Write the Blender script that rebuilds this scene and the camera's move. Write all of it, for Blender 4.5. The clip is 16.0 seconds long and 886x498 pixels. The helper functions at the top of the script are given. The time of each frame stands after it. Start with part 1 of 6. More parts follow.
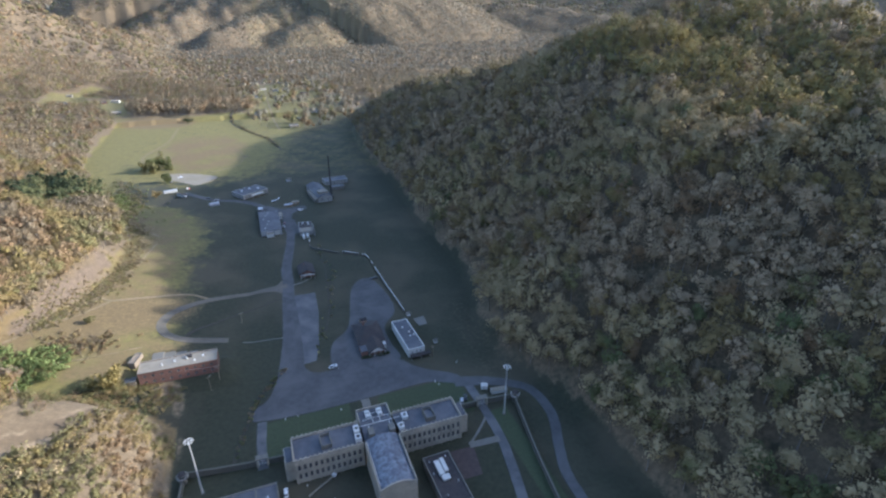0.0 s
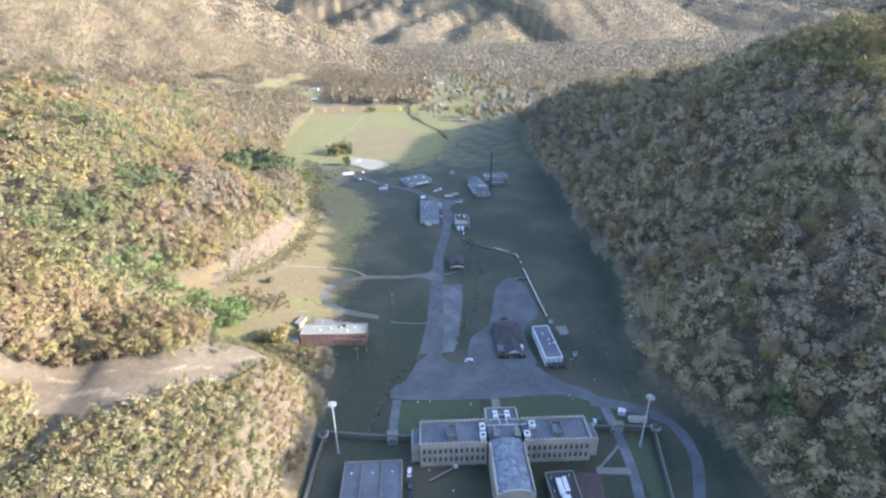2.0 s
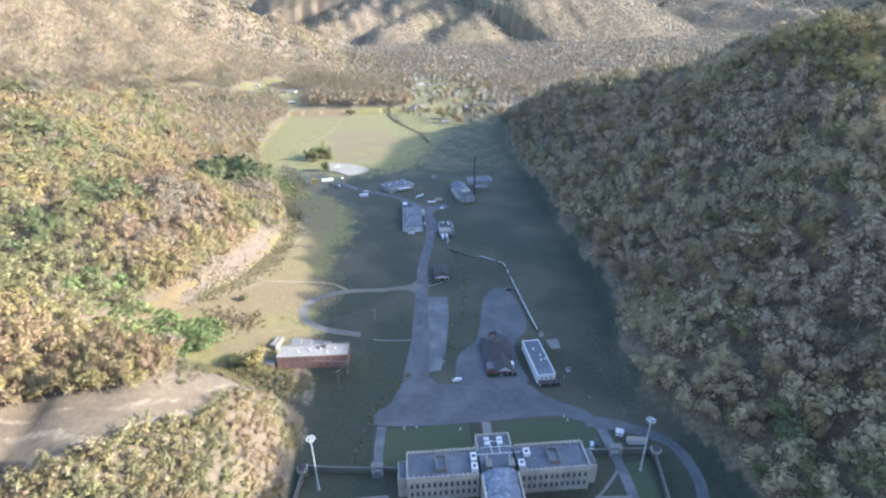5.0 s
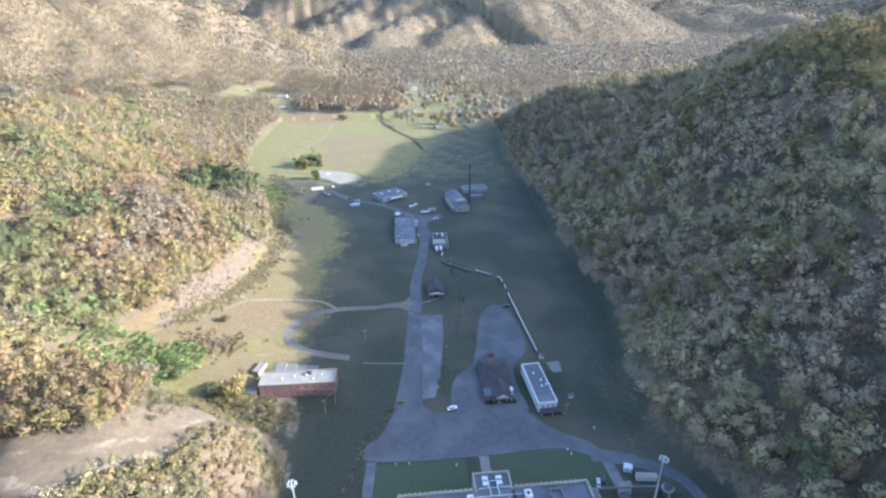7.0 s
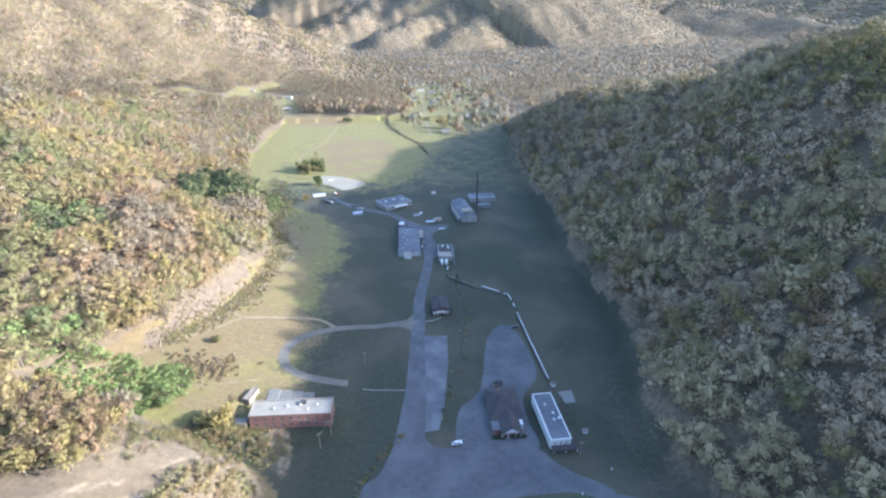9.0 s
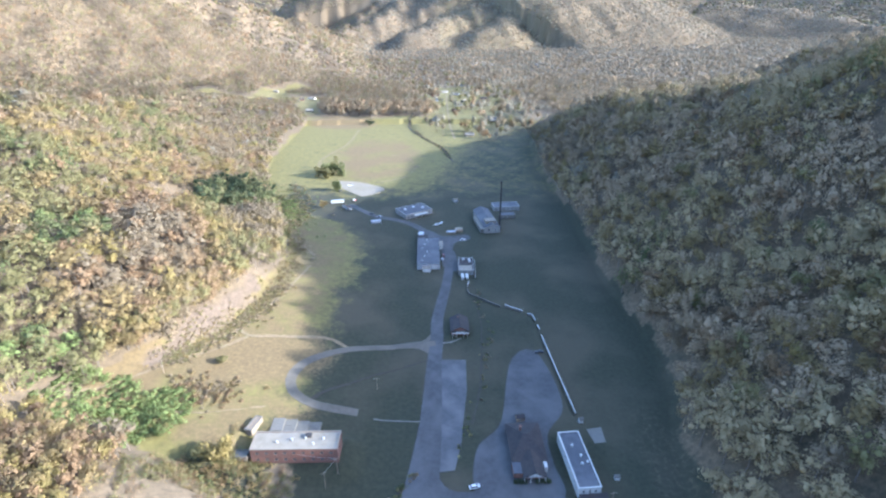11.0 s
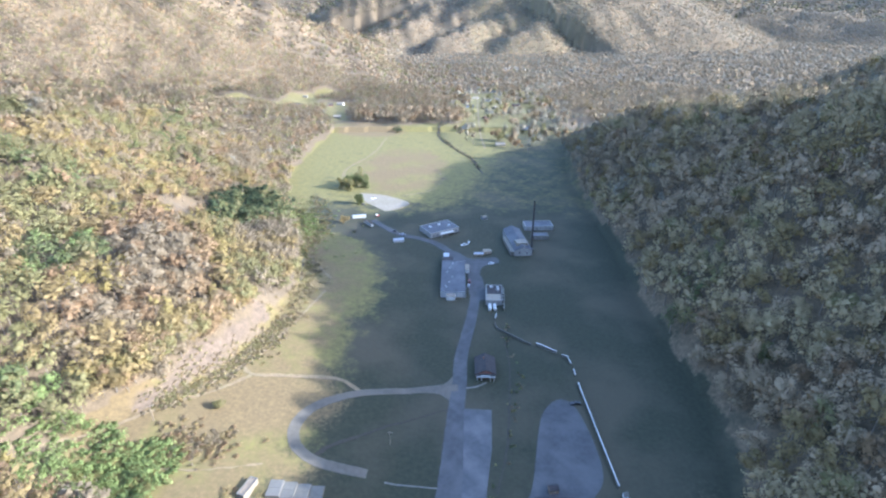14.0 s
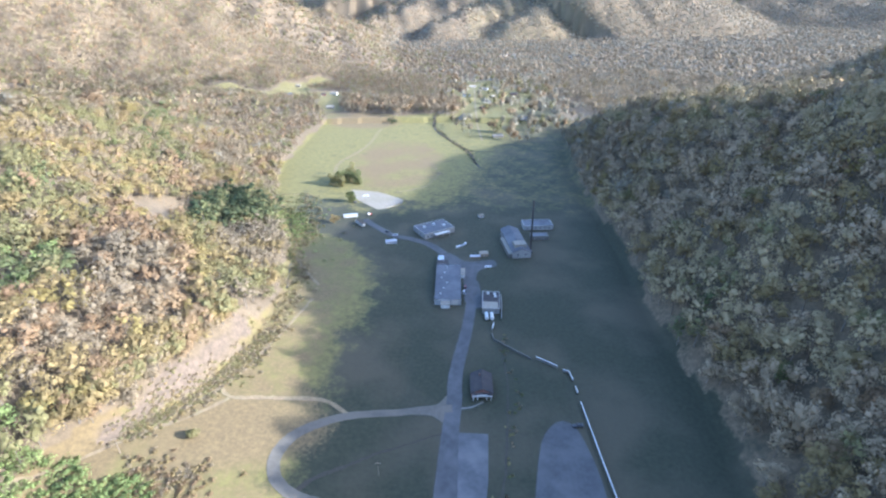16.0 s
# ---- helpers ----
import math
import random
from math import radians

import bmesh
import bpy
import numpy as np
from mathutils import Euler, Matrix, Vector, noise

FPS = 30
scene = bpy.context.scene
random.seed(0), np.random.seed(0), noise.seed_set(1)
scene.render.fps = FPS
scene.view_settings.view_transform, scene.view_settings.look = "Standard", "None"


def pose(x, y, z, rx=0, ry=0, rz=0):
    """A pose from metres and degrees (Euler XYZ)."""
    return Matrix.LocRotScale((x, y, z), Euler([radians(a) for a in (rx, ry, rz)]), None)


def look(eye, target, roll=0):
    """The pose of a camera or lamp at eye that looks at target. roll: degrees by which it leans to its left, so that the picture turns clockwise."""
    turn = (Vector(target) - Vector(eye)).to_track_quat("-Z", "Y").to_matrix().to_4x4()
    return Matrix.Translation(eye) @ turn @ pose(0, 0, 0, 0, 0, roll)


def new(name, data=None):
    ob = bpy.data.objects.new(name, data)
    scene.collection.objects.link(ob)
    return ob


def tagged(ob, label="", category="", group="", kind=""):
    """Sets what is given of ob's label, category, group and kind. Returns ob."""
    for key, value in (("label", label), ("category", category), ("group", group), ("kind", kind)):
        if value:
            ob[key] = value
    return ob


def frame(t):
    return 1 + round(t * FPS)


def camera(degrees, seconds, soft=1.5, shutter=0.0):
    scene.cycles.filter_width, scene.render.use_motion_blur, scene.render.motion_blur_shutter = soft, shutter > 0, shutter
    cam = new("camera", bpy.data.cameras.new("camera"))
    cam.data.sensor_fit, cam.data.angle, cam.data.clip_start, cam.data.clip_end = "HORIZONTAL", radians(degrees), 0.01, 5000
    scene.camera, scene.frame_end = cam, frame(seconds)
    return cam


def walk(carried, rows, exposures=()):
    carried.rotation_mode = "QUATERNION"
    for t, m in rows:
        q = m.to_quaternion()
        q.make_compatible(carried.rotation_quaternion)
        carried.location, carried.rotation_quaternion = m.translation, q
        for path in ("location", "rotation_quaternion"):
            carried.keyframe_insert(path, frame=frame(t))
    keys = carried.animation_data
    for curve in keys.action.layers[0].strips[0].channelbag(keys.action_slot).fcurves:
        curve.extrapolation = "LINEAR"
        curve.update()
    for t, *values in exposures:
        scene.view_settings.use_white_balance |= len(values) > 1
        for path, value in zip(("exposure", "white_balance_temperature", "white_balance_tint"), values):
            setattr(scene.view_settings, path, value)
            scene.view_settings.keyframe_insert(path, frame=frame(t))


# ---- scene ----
cam = camera(81.0, 16.0, soft=2.3)
PATH = [
    (0, (-4.922, -350.526, 187.386), (-4.287, -348.836, 186.524), 0.1),
    (0.5, (-4.613, -349.941, 187.979), (-4.163, -348.195, 187.114), -0.1),
    (1, (-3.533, -349.129, 188.753), (-3.355, -347.337, 187.884), -0.3),
    (1.5, (-2.909, -349.074, 188.766), (-2.819, -347.275, 187.897), -0.4),
    (2, (-3.038, -348.141, 188.844), (-2.973, -346.342, 187.973), -0.5),
    (2.5, (-2.48, -346.85, 188.749), (-2.441, -345.051, 187.876), -0.7),
    (3, (-2.749, -344.829, 188.805), (-2.731, -343.031, 187.931), -0.7),
    (3.5, (-2.639, -342.098, 188.681), (-2.632, -340.299, 187.807), -0.9),
    (4, (-2.509, -338.538, 188.693), (-2.485, -336.739, 187.819), -0.9),
    (4.5, (-2.703, -334.644, 188.57), (-2.619, -332.846, 187.697), -0.9),
    (6.8, (-1.063, -312.338, 187.949), (-0.893, -310.542, 187.086), -0.7),
    (7, (-0.847, -310.493, 187.978), (-0.696, -308.694, 187.117), -0.7),
    (7.5, (-0.213, -304.84, 188.115), (-0.072, -303.04, 187.255), -0.6),
    (8, (-0.047, -299.31, 188.572), (0.093, -297.51, 187.711), -0.6),
    (8.5, (-0.092, -294.024, 188.612), (0.047, -292.223, 187.753), -0.3),
    (11, (2.577, -264.738, 188.676), (2.627, -262.932, 187.819), -0.3),
    (11.5, (3.612, -258.584, 188.758), (3.583, -256.777, 187.901), -0.3),
    (12, (3.826, -252.36, 188.852), (3.794, -250.552, 187.997), -0.3),
    (12.5, (3.815, -246.057, 188.628), (3.788, -244.247, 187.777), -0.3),
    (13, (4.23, -239.816, 188.578), (4.211, -238.005, 187.73), -0.4),
    (13.5, (4.285, -233.842, 188.531), (4.268, -232.03, 187.686), -0.4),
    (14, (4.417, -227.4, 188.986), (4.36, -225.588, 188.141), -0.4),
    (14.5, (5.315, -221.802, 189.764), (5.237, -219.992, 188.919), -0.6),
    (15, (6.162, -215.688, 190.374), (6.09, -213.878, 189.527), -0.7),
    (15.5, (6.436, -210.181, 190.922), (6.377, -208.373, 190.068), -0.6),
    (16, (6.707, -203.49, 191.226), (6.657, -201.7, 190.337), -0.6),
]
walk(cam, [(t, look(e, g, r)) for t, e, g, r in PATH],
     [(0, 1.86, 5700, 12), (0.5, 2.28, 5700, 12), (1.0, 2.6, 5650, 12), (1.5, 2.7, 5620, 12), (6, 2.7, 5470, 12), (16, 2.66, 5280, 12)])

# ---- light ----
SUN_DIR = Vector((0.985, -0.17, 0.0)).normalized() * math.cos(radians(20.3)) + Vector((0, 0, math.sin(radians(20.3))))
world = bpy.data.worlds.new("sky")
scene.world = world
world.use_nodes = True
wn = world.node_tree
sky = wn.nodes.new("ShaderNodeTexSky")
sky.sky_type = "NISHITA"
sky.sun_disc = False
sky.sun_elevation = radians(20.3)
sky.sun_rotation = math.atan2(SUN_DIR.x, SUN_DIR.y)
sky.air_density, sky.dust_density, sky.ozone_density = 1.0, 1.5, 1.0
wn.nodes["Background"].inputs[1].default_value = 0.15
wn.links.new(sky.outputs[0], wn.nodes["Background"].inputs[0])
sun_data = bpy.data.lights.new("sun", "SUN")
sun_data.energy, sun_data.angle, sun_data.color = 3.2, radians(0.5), (1.0, 0.925, 0.79)
sun = new("sun", sun_data)
sun.matrix_world = look(SUN_DIR * 900, (0, 0, 0))

# ---- materials ----
def mat(name, colour, colour2=None, rough=0.85, scale=1.0, metal=0.0, bump=0.0, detail=5.0, colour3=None, scale3=0.05,
        translucent=0.0, per_piece=0.0, amount3=0.5, spec=0.3, crown=0.0):
    """Two tones mixed by a grain noise, a third by a broad one; sizes in metres of the world."""
    m = bpy.data.materials.new(name)
    m.use_nodes = True
    nt = m.node_tree
    n, l = nt.nodes, nt.links
    b = n["Principled BSDF"]
    b.inputs["Roughness"].default_value = rough
    b.inputs["Metallic"].default_value = metal
    b.inputs["Specular IOR Level"].default_value = spec
    geo = n.new("ShaderNodeNewGeometry")
    c2 = colour2 or tuple(c * 0.7 for c in colour)
    tex = n.new("ShaderNodeTexNoise")
    tex.inputs["Scale"].default_value = scale
    tex.inputs["Detail"].default_value = detail
    tex.inputs["Roughness"].default_value = 0.65
    l.new(geo.outputs["Position"], tex.inputs["Vector"])
    ramp = n.new("ShaderNodeValToRGB")
    ramp.color_ramp.elements[0].position, ramp.color_ramp.elements[1].position = 0.33, 0.67
    ramp.color_ramp.elements[0].color, ramp.color_ramp.elements[1].color = (*c2, 1), (*colour, 1)
    l.new(tex.outputs["Fac"], ramp.inputs["Fac"])
    out = ramp.outputs["Color"]
    if colour3:
        tex3 = n.new("ShaderNodeTexNoise")
        tex3.inputs["Scale"].default_value = scale3
        tex3.inputs["Detail"].default_value = 4.0
        l.new(geo.outputs["Position"], tex3.inputs["Vector"])
        r3 = n.new("ShaderNodeMapRange")
        r3.inputs["From Min"].default_value, r3.inputs["From Max"].default_value = 0.45, 0.62
        r3.inputs["To Max"].default_value = amount3
        l.new(tex3.outputs["Fac"], r3.inputs["Value"])
        mix = n.new("ShaderNodeMix")
        mix.data_type = "RGBA"
        l.new(r3.outputs["Result"], mix.inputs["Factor"])
        l.new(out, mix.inputs["A"])
        mix.inputs["B"].default_value = (*colour3, 1)
        out = mix.outputs["Result"]
    if per_piece:
        hsv = n.new("ShaderNodeHueSaturation")
        r = n.new("ShaderNodeMapRange")
        r.inputs["To Min"].default_value, r.inputs["To Max"].default_value = 1 - per_piece, 1 + per_piece
        l.new(geo.outputs["Random Per Island"], r.inputs["Value"])
        l.new(r.outputs["Result"], hsv.inputs["Value"])
        l.new(out, hsv.inputs["Color"])
        out = hsv.outputs["Color"]
    l.new(out, b.inputs["Base Color"])
    if bump:
        bn = n.new("ShaderNodeBump")
        bn.inputs["Strength"].default_value = 0.6
        bn.inputs["Distance"].default_value = bump
        l.new(tex.outputs["Fac"], bn.inputs["Height"])
        l.new(bn.outputs["Normal"], b.inputs["Normal"])
    shaped = None
    if crown:
        # leaves turned towards the light side of their crown, with some scatter
        att = n.new("ShaderNodeAttribute")
        att.attribute_name = "crown_normal"
        va = n.new("ShaderNodeVectorMath")
        va.operation = "SCALE"
        va.inputs["Scale"].default_value = crown
        l.new(att.outputs["Vector"], va.inputs[0])
        vb = n.new("ShaderNodeVectorMath")
        vb.operation = "ADD"
        l.new(va.outputs["Vector"], vb.inputs[0])
        l.new(geo.outputs["Normal"], vb.inputs[1])
        vn = n.new("ShaderNodeVectorMath")
        vn.operation = "NORMALIZE"
        l.new(vb.outputs["Vector"], vn.inputs[0])
        shaped = vn.outputs["Vector"]
        l.new(shaped, b.inputs["Normal"])
    if translucent:
        tr = n.new("ShaderNodeBsdfTranslucent")
        if shaped:
            l.new(shaped, tr.inputs["Normal"])
        l.new(out, tr.inputs["Color"])
        sh = n.new("ShaderNodeMixShader")
        sh.inputs["Fac"].default_value = translucent
        l.new(b.outputs["BSDF"], sh.inputs[1])
        l.new(tr.outputs["BSDF"], sh.inputs[2])
        l.new(sh.outputs["Shader"], n["Material Output"].inputs["Surface"])
    return m


def leaf(name, c, c2, c3=None, through_light=0.3, spread=0.1):
    return mat(name, c, c2, rough=0.75, scale=0.35, colour3=c3, scale3=0.02, translucent=through_light, per_piece=spread, spec=0.1, crown=2.4)


LEAVES = [
    leaf("yellow_leaves", (0.284, 0.227, 0.087), (0.246, 0.195, 0.076), (0.265, 0.208, 0.083)),
    leaf("ochre_leaves", (0.268, 0.203, 0.095), (0.234, 0.176, 0.082), (0.261, 0.201, 0.091)),
    leaf("russet_leaves", (0.261, 0.176, 0.100), (0.227, 0.151, 0.087), (0.261, 0.189, 0.104)),
    leaf("olive_leaves", (0.211, 0.191, 0.086), (0.176, 0.162, 0.074), (0.239, 0.207, 0.097)),
    leaf("green_leaves", (0.136, 0.150, 0.065), (0.113, 0.128, 0.057), (0.165, 0.162, 0.071)),
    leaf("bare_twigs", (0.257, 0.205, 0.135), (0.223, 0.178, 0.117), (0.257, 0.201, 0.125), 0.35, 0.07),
    leaf("dark_green_leaves", (0.057, 0.074, 0.035), (0.041, 0.054, 0.029)),
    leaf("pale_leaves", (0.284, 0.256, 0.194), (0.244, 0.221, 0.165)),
]
BARK = mat("bark", (0.22, 0.19, 0.155), (0.12, 0.10, 0.085), scale=3, rough=0.9)


def ground_material():
    """Grass, dry grass, bare earth, rock and leaf litter, laid out by the soil map of the ground mesh. Meadow and dry
    grass also carry painted shade.
    """
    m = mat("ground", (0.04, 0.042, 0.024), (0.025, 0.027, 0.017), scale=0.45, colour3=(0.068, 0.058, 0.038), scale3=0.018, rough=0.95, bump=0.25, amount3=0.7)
    n, l = m.node_tree.nodes, m.node_tree.links
    geo = n.new("ShaderNodeNewGeometry")
    out = n["Principled BSDF"].inputs["Base Color"].links[0].from_socket
    layers = (("sunlit_meadow", (0.15, 0.129, 0.043), (0.10, 0.087, 0.032), 0.2), ("lush", (0.048, 0.06, 0.03), (0.036, 0.046, 0.024), 0.7), ("dry", (0.155, 0.112, 0.053), (0.095, 0.069, 0.036), 0.5),
              ("litter", (0.15, 0.112, 0.07), (0.09, 0.068, 0.043), 0.4), ("rock", (0.145, 0.108, 0.077), (0.07, 0.053, 0.038), 0.4),
              ("earth", (0.128, 0.094, 0.058), (0.078, 0.057, 0.036), 0.3), ("cream", (0.21, 0.16, 0.103), (0.125, 0.094, 0.061), 0.35))
    for key, ca, cb, sc in layers:
        att = n.new("ShaderNodeAttribute")
        att.attribute_name = key
        tex = n.new("ShaderNodeTexNoise")
        tex.inputs["Scale"].default_value, tex.inputs["Detail"].default_value, tex.inputs["Roughness"].default_value = sc, 6, 0.7
        l.new(geo.outputs["Position"], tex.inputs["Vector"])
        ramp = n.new("ShaderNodeValToRGB")
        ramp.color_ramp.elements[0].position, ramp.color_ramp.elements[1].position = 0.35, 0.65
        ramp.color_ramp.elements[0].color, ramp.color_ramp.elements[1].color = (*cb, 1), (*ca, 1)
        l.new(tex.outputs["Fac"], ramp.inputs["Fac"])
        # the edge of each soil is broken up by the grain
        add = n.new("ShaderNodeMath")
        add.operation = "MULTIPLY_ADD"
        add.inputs[1].default_value, add.inputs[2].default_value = 0.9, -0.45
        l.new(tex.outputs["Fac"], add.inputs[0])
        s = n.new("ShaderNodeMath")
        l.new(att.outputs["Fac"], s.inputs[0])
        l.new(add.outputs[0], s.inputs[1])
        step = n.new("ShaderNodeMapRange")
        step.interpolation_type = "SMOOTHSTEP"
        step.inputs["From Min"].default_value, step.inputs["From Max"].default_value = 0.22, 0.75
        l.new(s.outputs[0], step.inputs["Value"])
        mix = n.new("ShaderNodeMix")
        mix.data_type = "RGBA"
        l.new(step.outputs["Result"], mix.inputs["Factor"])
        l.new(out, mix.inputs["A"])
        l.new(ramp.outputs["Color"], mix.inputs["B"])
        out = mix.outputs["Result"]
    l.new(out, n["Principled BSDF"].inputs["Base Color"])
    return m


GROUND = ground_material()
GRAVEL = mat("gravel", (0.073, 0.073, 0.076), (0.052, 0.052, 0.054), scale=0.25, colour3=(0.10, 0.099, 0.098), scale3=0.06, rough=0.95, bump=0.03)
ASPHALT = mat("worn_asphalt", (0.085, 0.086, 0.09), (0.063, 0.064, 0.068), scale=0.3, colour3=(0.14, 0.138, 0.137), scale3=0.08, rough=0.9, bump=0.01)
CONCRETE = mat("concrete", (0.142, 0.133, 0.116), (0.11, 0.103, 0.09), scale=0.6, colour3=(0.14, 0.133, 0.125), scale3=0.12, rough=0.9)
LANE = mat("worn_lane", (0.11, 0.098, 0.08), (0.082, 0.073, 0.06), scale=0.4, colour3=(0.128, 0.112, 0.088), scale3=0.09, rough=0.93, bump=0.02)
STONE = mat("pale_stone", (0.33, 0.295, 0.24), (0.26, 0.23, 0.185), scale=1.1, colour3=(0.19, 0.173, 0.148), scale3=0.12, rough=0.9, bump=0.02)
WALLSTONE = mat("yard_wall_stone", (0.105, 0.10, 0.085), (0.065, 0.065, 0.052), scale=1.4, rough=0.92, bump=0.03)
ROOF = mat("roof_membrane", (0.085, 0.088, 0.10), (0.06, 0.062, 0.072), scale=0.35, colour3=(0.125, 0.128, 0.14), scale3=0.07, rough=0.8)
PATCHED = mat("patched_roof", (0.19, 0.205, 0.24), (0.045, 0.05, 0.062), scale=0.5, detail=8, colour3=(0.085, 0.092, 0.115), scale3=0.13, rough=0.7)
DARKROOF = mat("dark_shingles", (0.048, 0.043, 0.043), (0.03, 0.027, 0.028), scale=0.9, rough=0.9, colour3=(0.062, 0.05, 0.046), scale3=0.2)
BRICK = mat("red_brick", (0.17, 0.096, 0.076), (0.125, 0.067, 0.053), scale=1.6, rough=0.9, colour3=(0.22, 0.11, 0.08), scale3=0.15, bump=0.01)
WHITE = mat("white_paint", (0.48, 0.48, 0.465), (0.37, 0.37, 0.355), scale=0.9, rough=0.6)
# darker copy of white_paint: the shade on the valley sheds put into the colour
DULLWHITE = mat("shaded_white_paint", (0.27, 0.268, 0.258), (0.20, 0.198, 0.19), scale=0.7, rough=0.75, colour3=(0.17, 0.165, 0.155), scale3=0.15)
PALEROOF = mat("weathered_white_roof", (0.235, 0.208, 0.165), (0.175, 0.154, 0.122), scale=0.4, rough=0.8, colour3=(0.16, 0.153, 0.143), scale3=0.10)
TIN = mat("sheet_metal", (0.42, 0.43, 0.45), (0.32, 0.33, 0.35), scale=0.7, rough=0.5, metal=0.4)
STEEL = mat("galvanised_steel", (0.60, 0.60, 0.60), (0.48, 0.48, 0.48), scale=1.2, rough=0.45, metal=0.5)
IRON = mat("dark_iron", (0.05, 0.045, 0.045), (0.03, 0.028, 0.028), scale=1.0, rough=0.7)
WOOD = mat("grey_timber", (0.24, 0.19, 0.14), (0.15, 0.12, 0.09), scale=2.0, rough=0.9)
RUBBER = mat("rubber", (0.02, 0.02, 0.02), (0.012, 0.012, 0.012), scale=4, rough=0.9)
COURT = mat("brown_court", (0.075, 0.055, 0.05), (0.05, 0.038, 0.035), scale=0.4, rough=0.95)
RED = mat("red_paint", (0.42, 0.06, 0.05), (0.30, 0.045, 0.04), scale=1, rough=0.5)
CARS = [mat(nm, c, None, rough=0.3, scale=0.5, spec=0.5) for nm, c in
        (("white_car_paint", (0.72, 0.72, 0.72)), ("black_car_paint", (0.025, 0.025, 0.03)), ("silver_car_paint", (0.42, 0.43, 0.45)), ("maroon_car_paint", (0.16, 0.03, 0.03)))]
GLASS = mat("window_glass", (0.07, 0.075, 0.085), (0.045, 0.05, 0.058), scale=0.4, rough=0.15, spec=0.6)
LAMPGLASS = mat("lamp_lens", (0.5, 0.5, 0.48), (0.42, 0.42, 0.4), scale=2, rough=0.25, spec=0.5)
TRACK = mat("trodden_earth", (0.20, 0.15, 0.09), (0.13, 0.098, 0.06), scale=0.5, rough=0.95, colour3=(0.16, 0.14, 0.08), scale3=0.15)
PALEGRAVEL = mat("pale_gravel", (0.22, 0.195, 0.155), (0.165, 0.146, 0.115), scale=0.3, rough=0.95, colour3=(0.16, 0.14, 0.10), scale3=0.06)
DITCH = mat("ditch_mud", (0.05, 0.042, 0.03), (0.028, 0.026, 0.02), scale=0.6, rough=0.8)
KUDZU = leaf("bright_vine_leaves", (0.215, 0.265, 0.095), (0.175, 0.22, 0.078), (0.24, 0.265, 0.10))
LEAVES.append(KUDZU)
# brighter olive and twig tones: light on the shaded ridge put into the colour
LEAVES.append(leaf("lifted_olive_leaves", (0.40, 0.318, 0.178), (0.345, 0.274, 0.154), (0.41, 0.312, 0.168), 0.3, 0.05))
LEAVES.append(leaf("lifted_brown_twigs", (0.405, 0.308, 0.195), (0.35, 0.266, 0.17), (0.395, 0.30, 0.185), 0.3, 0.05))

# ---- the ground: one sheet from the valley to the far mountains ----
def lerp_knots(v, ks, vs):
    """A smoothed line through knots."""
    w = 14.0
    return sum(np.interp(v + d * w, ks, vs) for d in (-1, -0.5, 0, 0.5, 1)) / 5


def smin(a, b, k):
    m = np.minimum(a, b)
    return m - k * np.log(np.exp(-(a - m) / k) + np.exp(-(b - m) / k))


def ramp01(v, a, b):
    t = np.clip((v - a) / (b - a), 0, 1)
    return t * t * (3 - 2 * t)


def waves(x, y, size, seed, octaves=4):
    """Smooth rolling relief, about -1 to 1."""
    rng = np.random.RandomState(seed)
    total, amp = 0.0, 1.0
    for o in range(octaves):
        for _ in range(4):
            a, p = rng.uniform(0, 2 * math.pi, 2)
            k = 2 * math.pi / size * 1.9 ** o * rng.uniform(0.75, 1.3)
            total = total + amp * 0.42 * np.sin(k * (x * math.cos(a) + y * math.sin(a)) + p)
        amp *= 0.48
    return total


def foot_right(y):
    return lerp_knots(y, [-600, -190, -160, -128, -94, -59, -9, 80, 168, 330, 400, 560, 760, 1000],
                      [140, 128, 126, 108, 112, 126, 134, 130, 136, 138, 142, 165, 240, 420])


def foot_left(y):
    return lerp_knots(y, [-600, -190, -130, -116, -104, -90, -75, -60, -45, -34, -20, 0, 25, 60, 100, 180, 230, 324, 430, 570, 690, 800, 1000],
                      [-60, -57, -57, -64, -100, -140, -160, -150, -138, -131, -121, -114, -110, -104, -106, -128, -150, -192, -208, -210, -214, -270, -350])


def bell(x, y, cx, cy, sx, sy, turn, h):
    c, s = math.cos(radians(turn)), math.sin(radians(turn))
    u, v = (x - cx) * c + (y - cy) * s, -(x - cx) * s + (y - cy) * c
    return h * np.exp(-0.5 * ((u / sx) ** 2 + (v / sy) ** 2))


def near_line(x, y, pts):
    """The distance to a line through plan points."""
    best = np.full(np.shape(x), 1e9)
    for (ax, ay), (bx, by) in zip(pts[:-1], pts[1:]):
        dx, dy = bx - ax, by - ay
        t = np.clip(((x - ax) * dx + (y - ay) * dy) / (dx * dx + dy * dy), 0, 1)
        best = np.minimum(best, np.hypot(x - ax - t * dx, y - ay - t * dy))
    return best


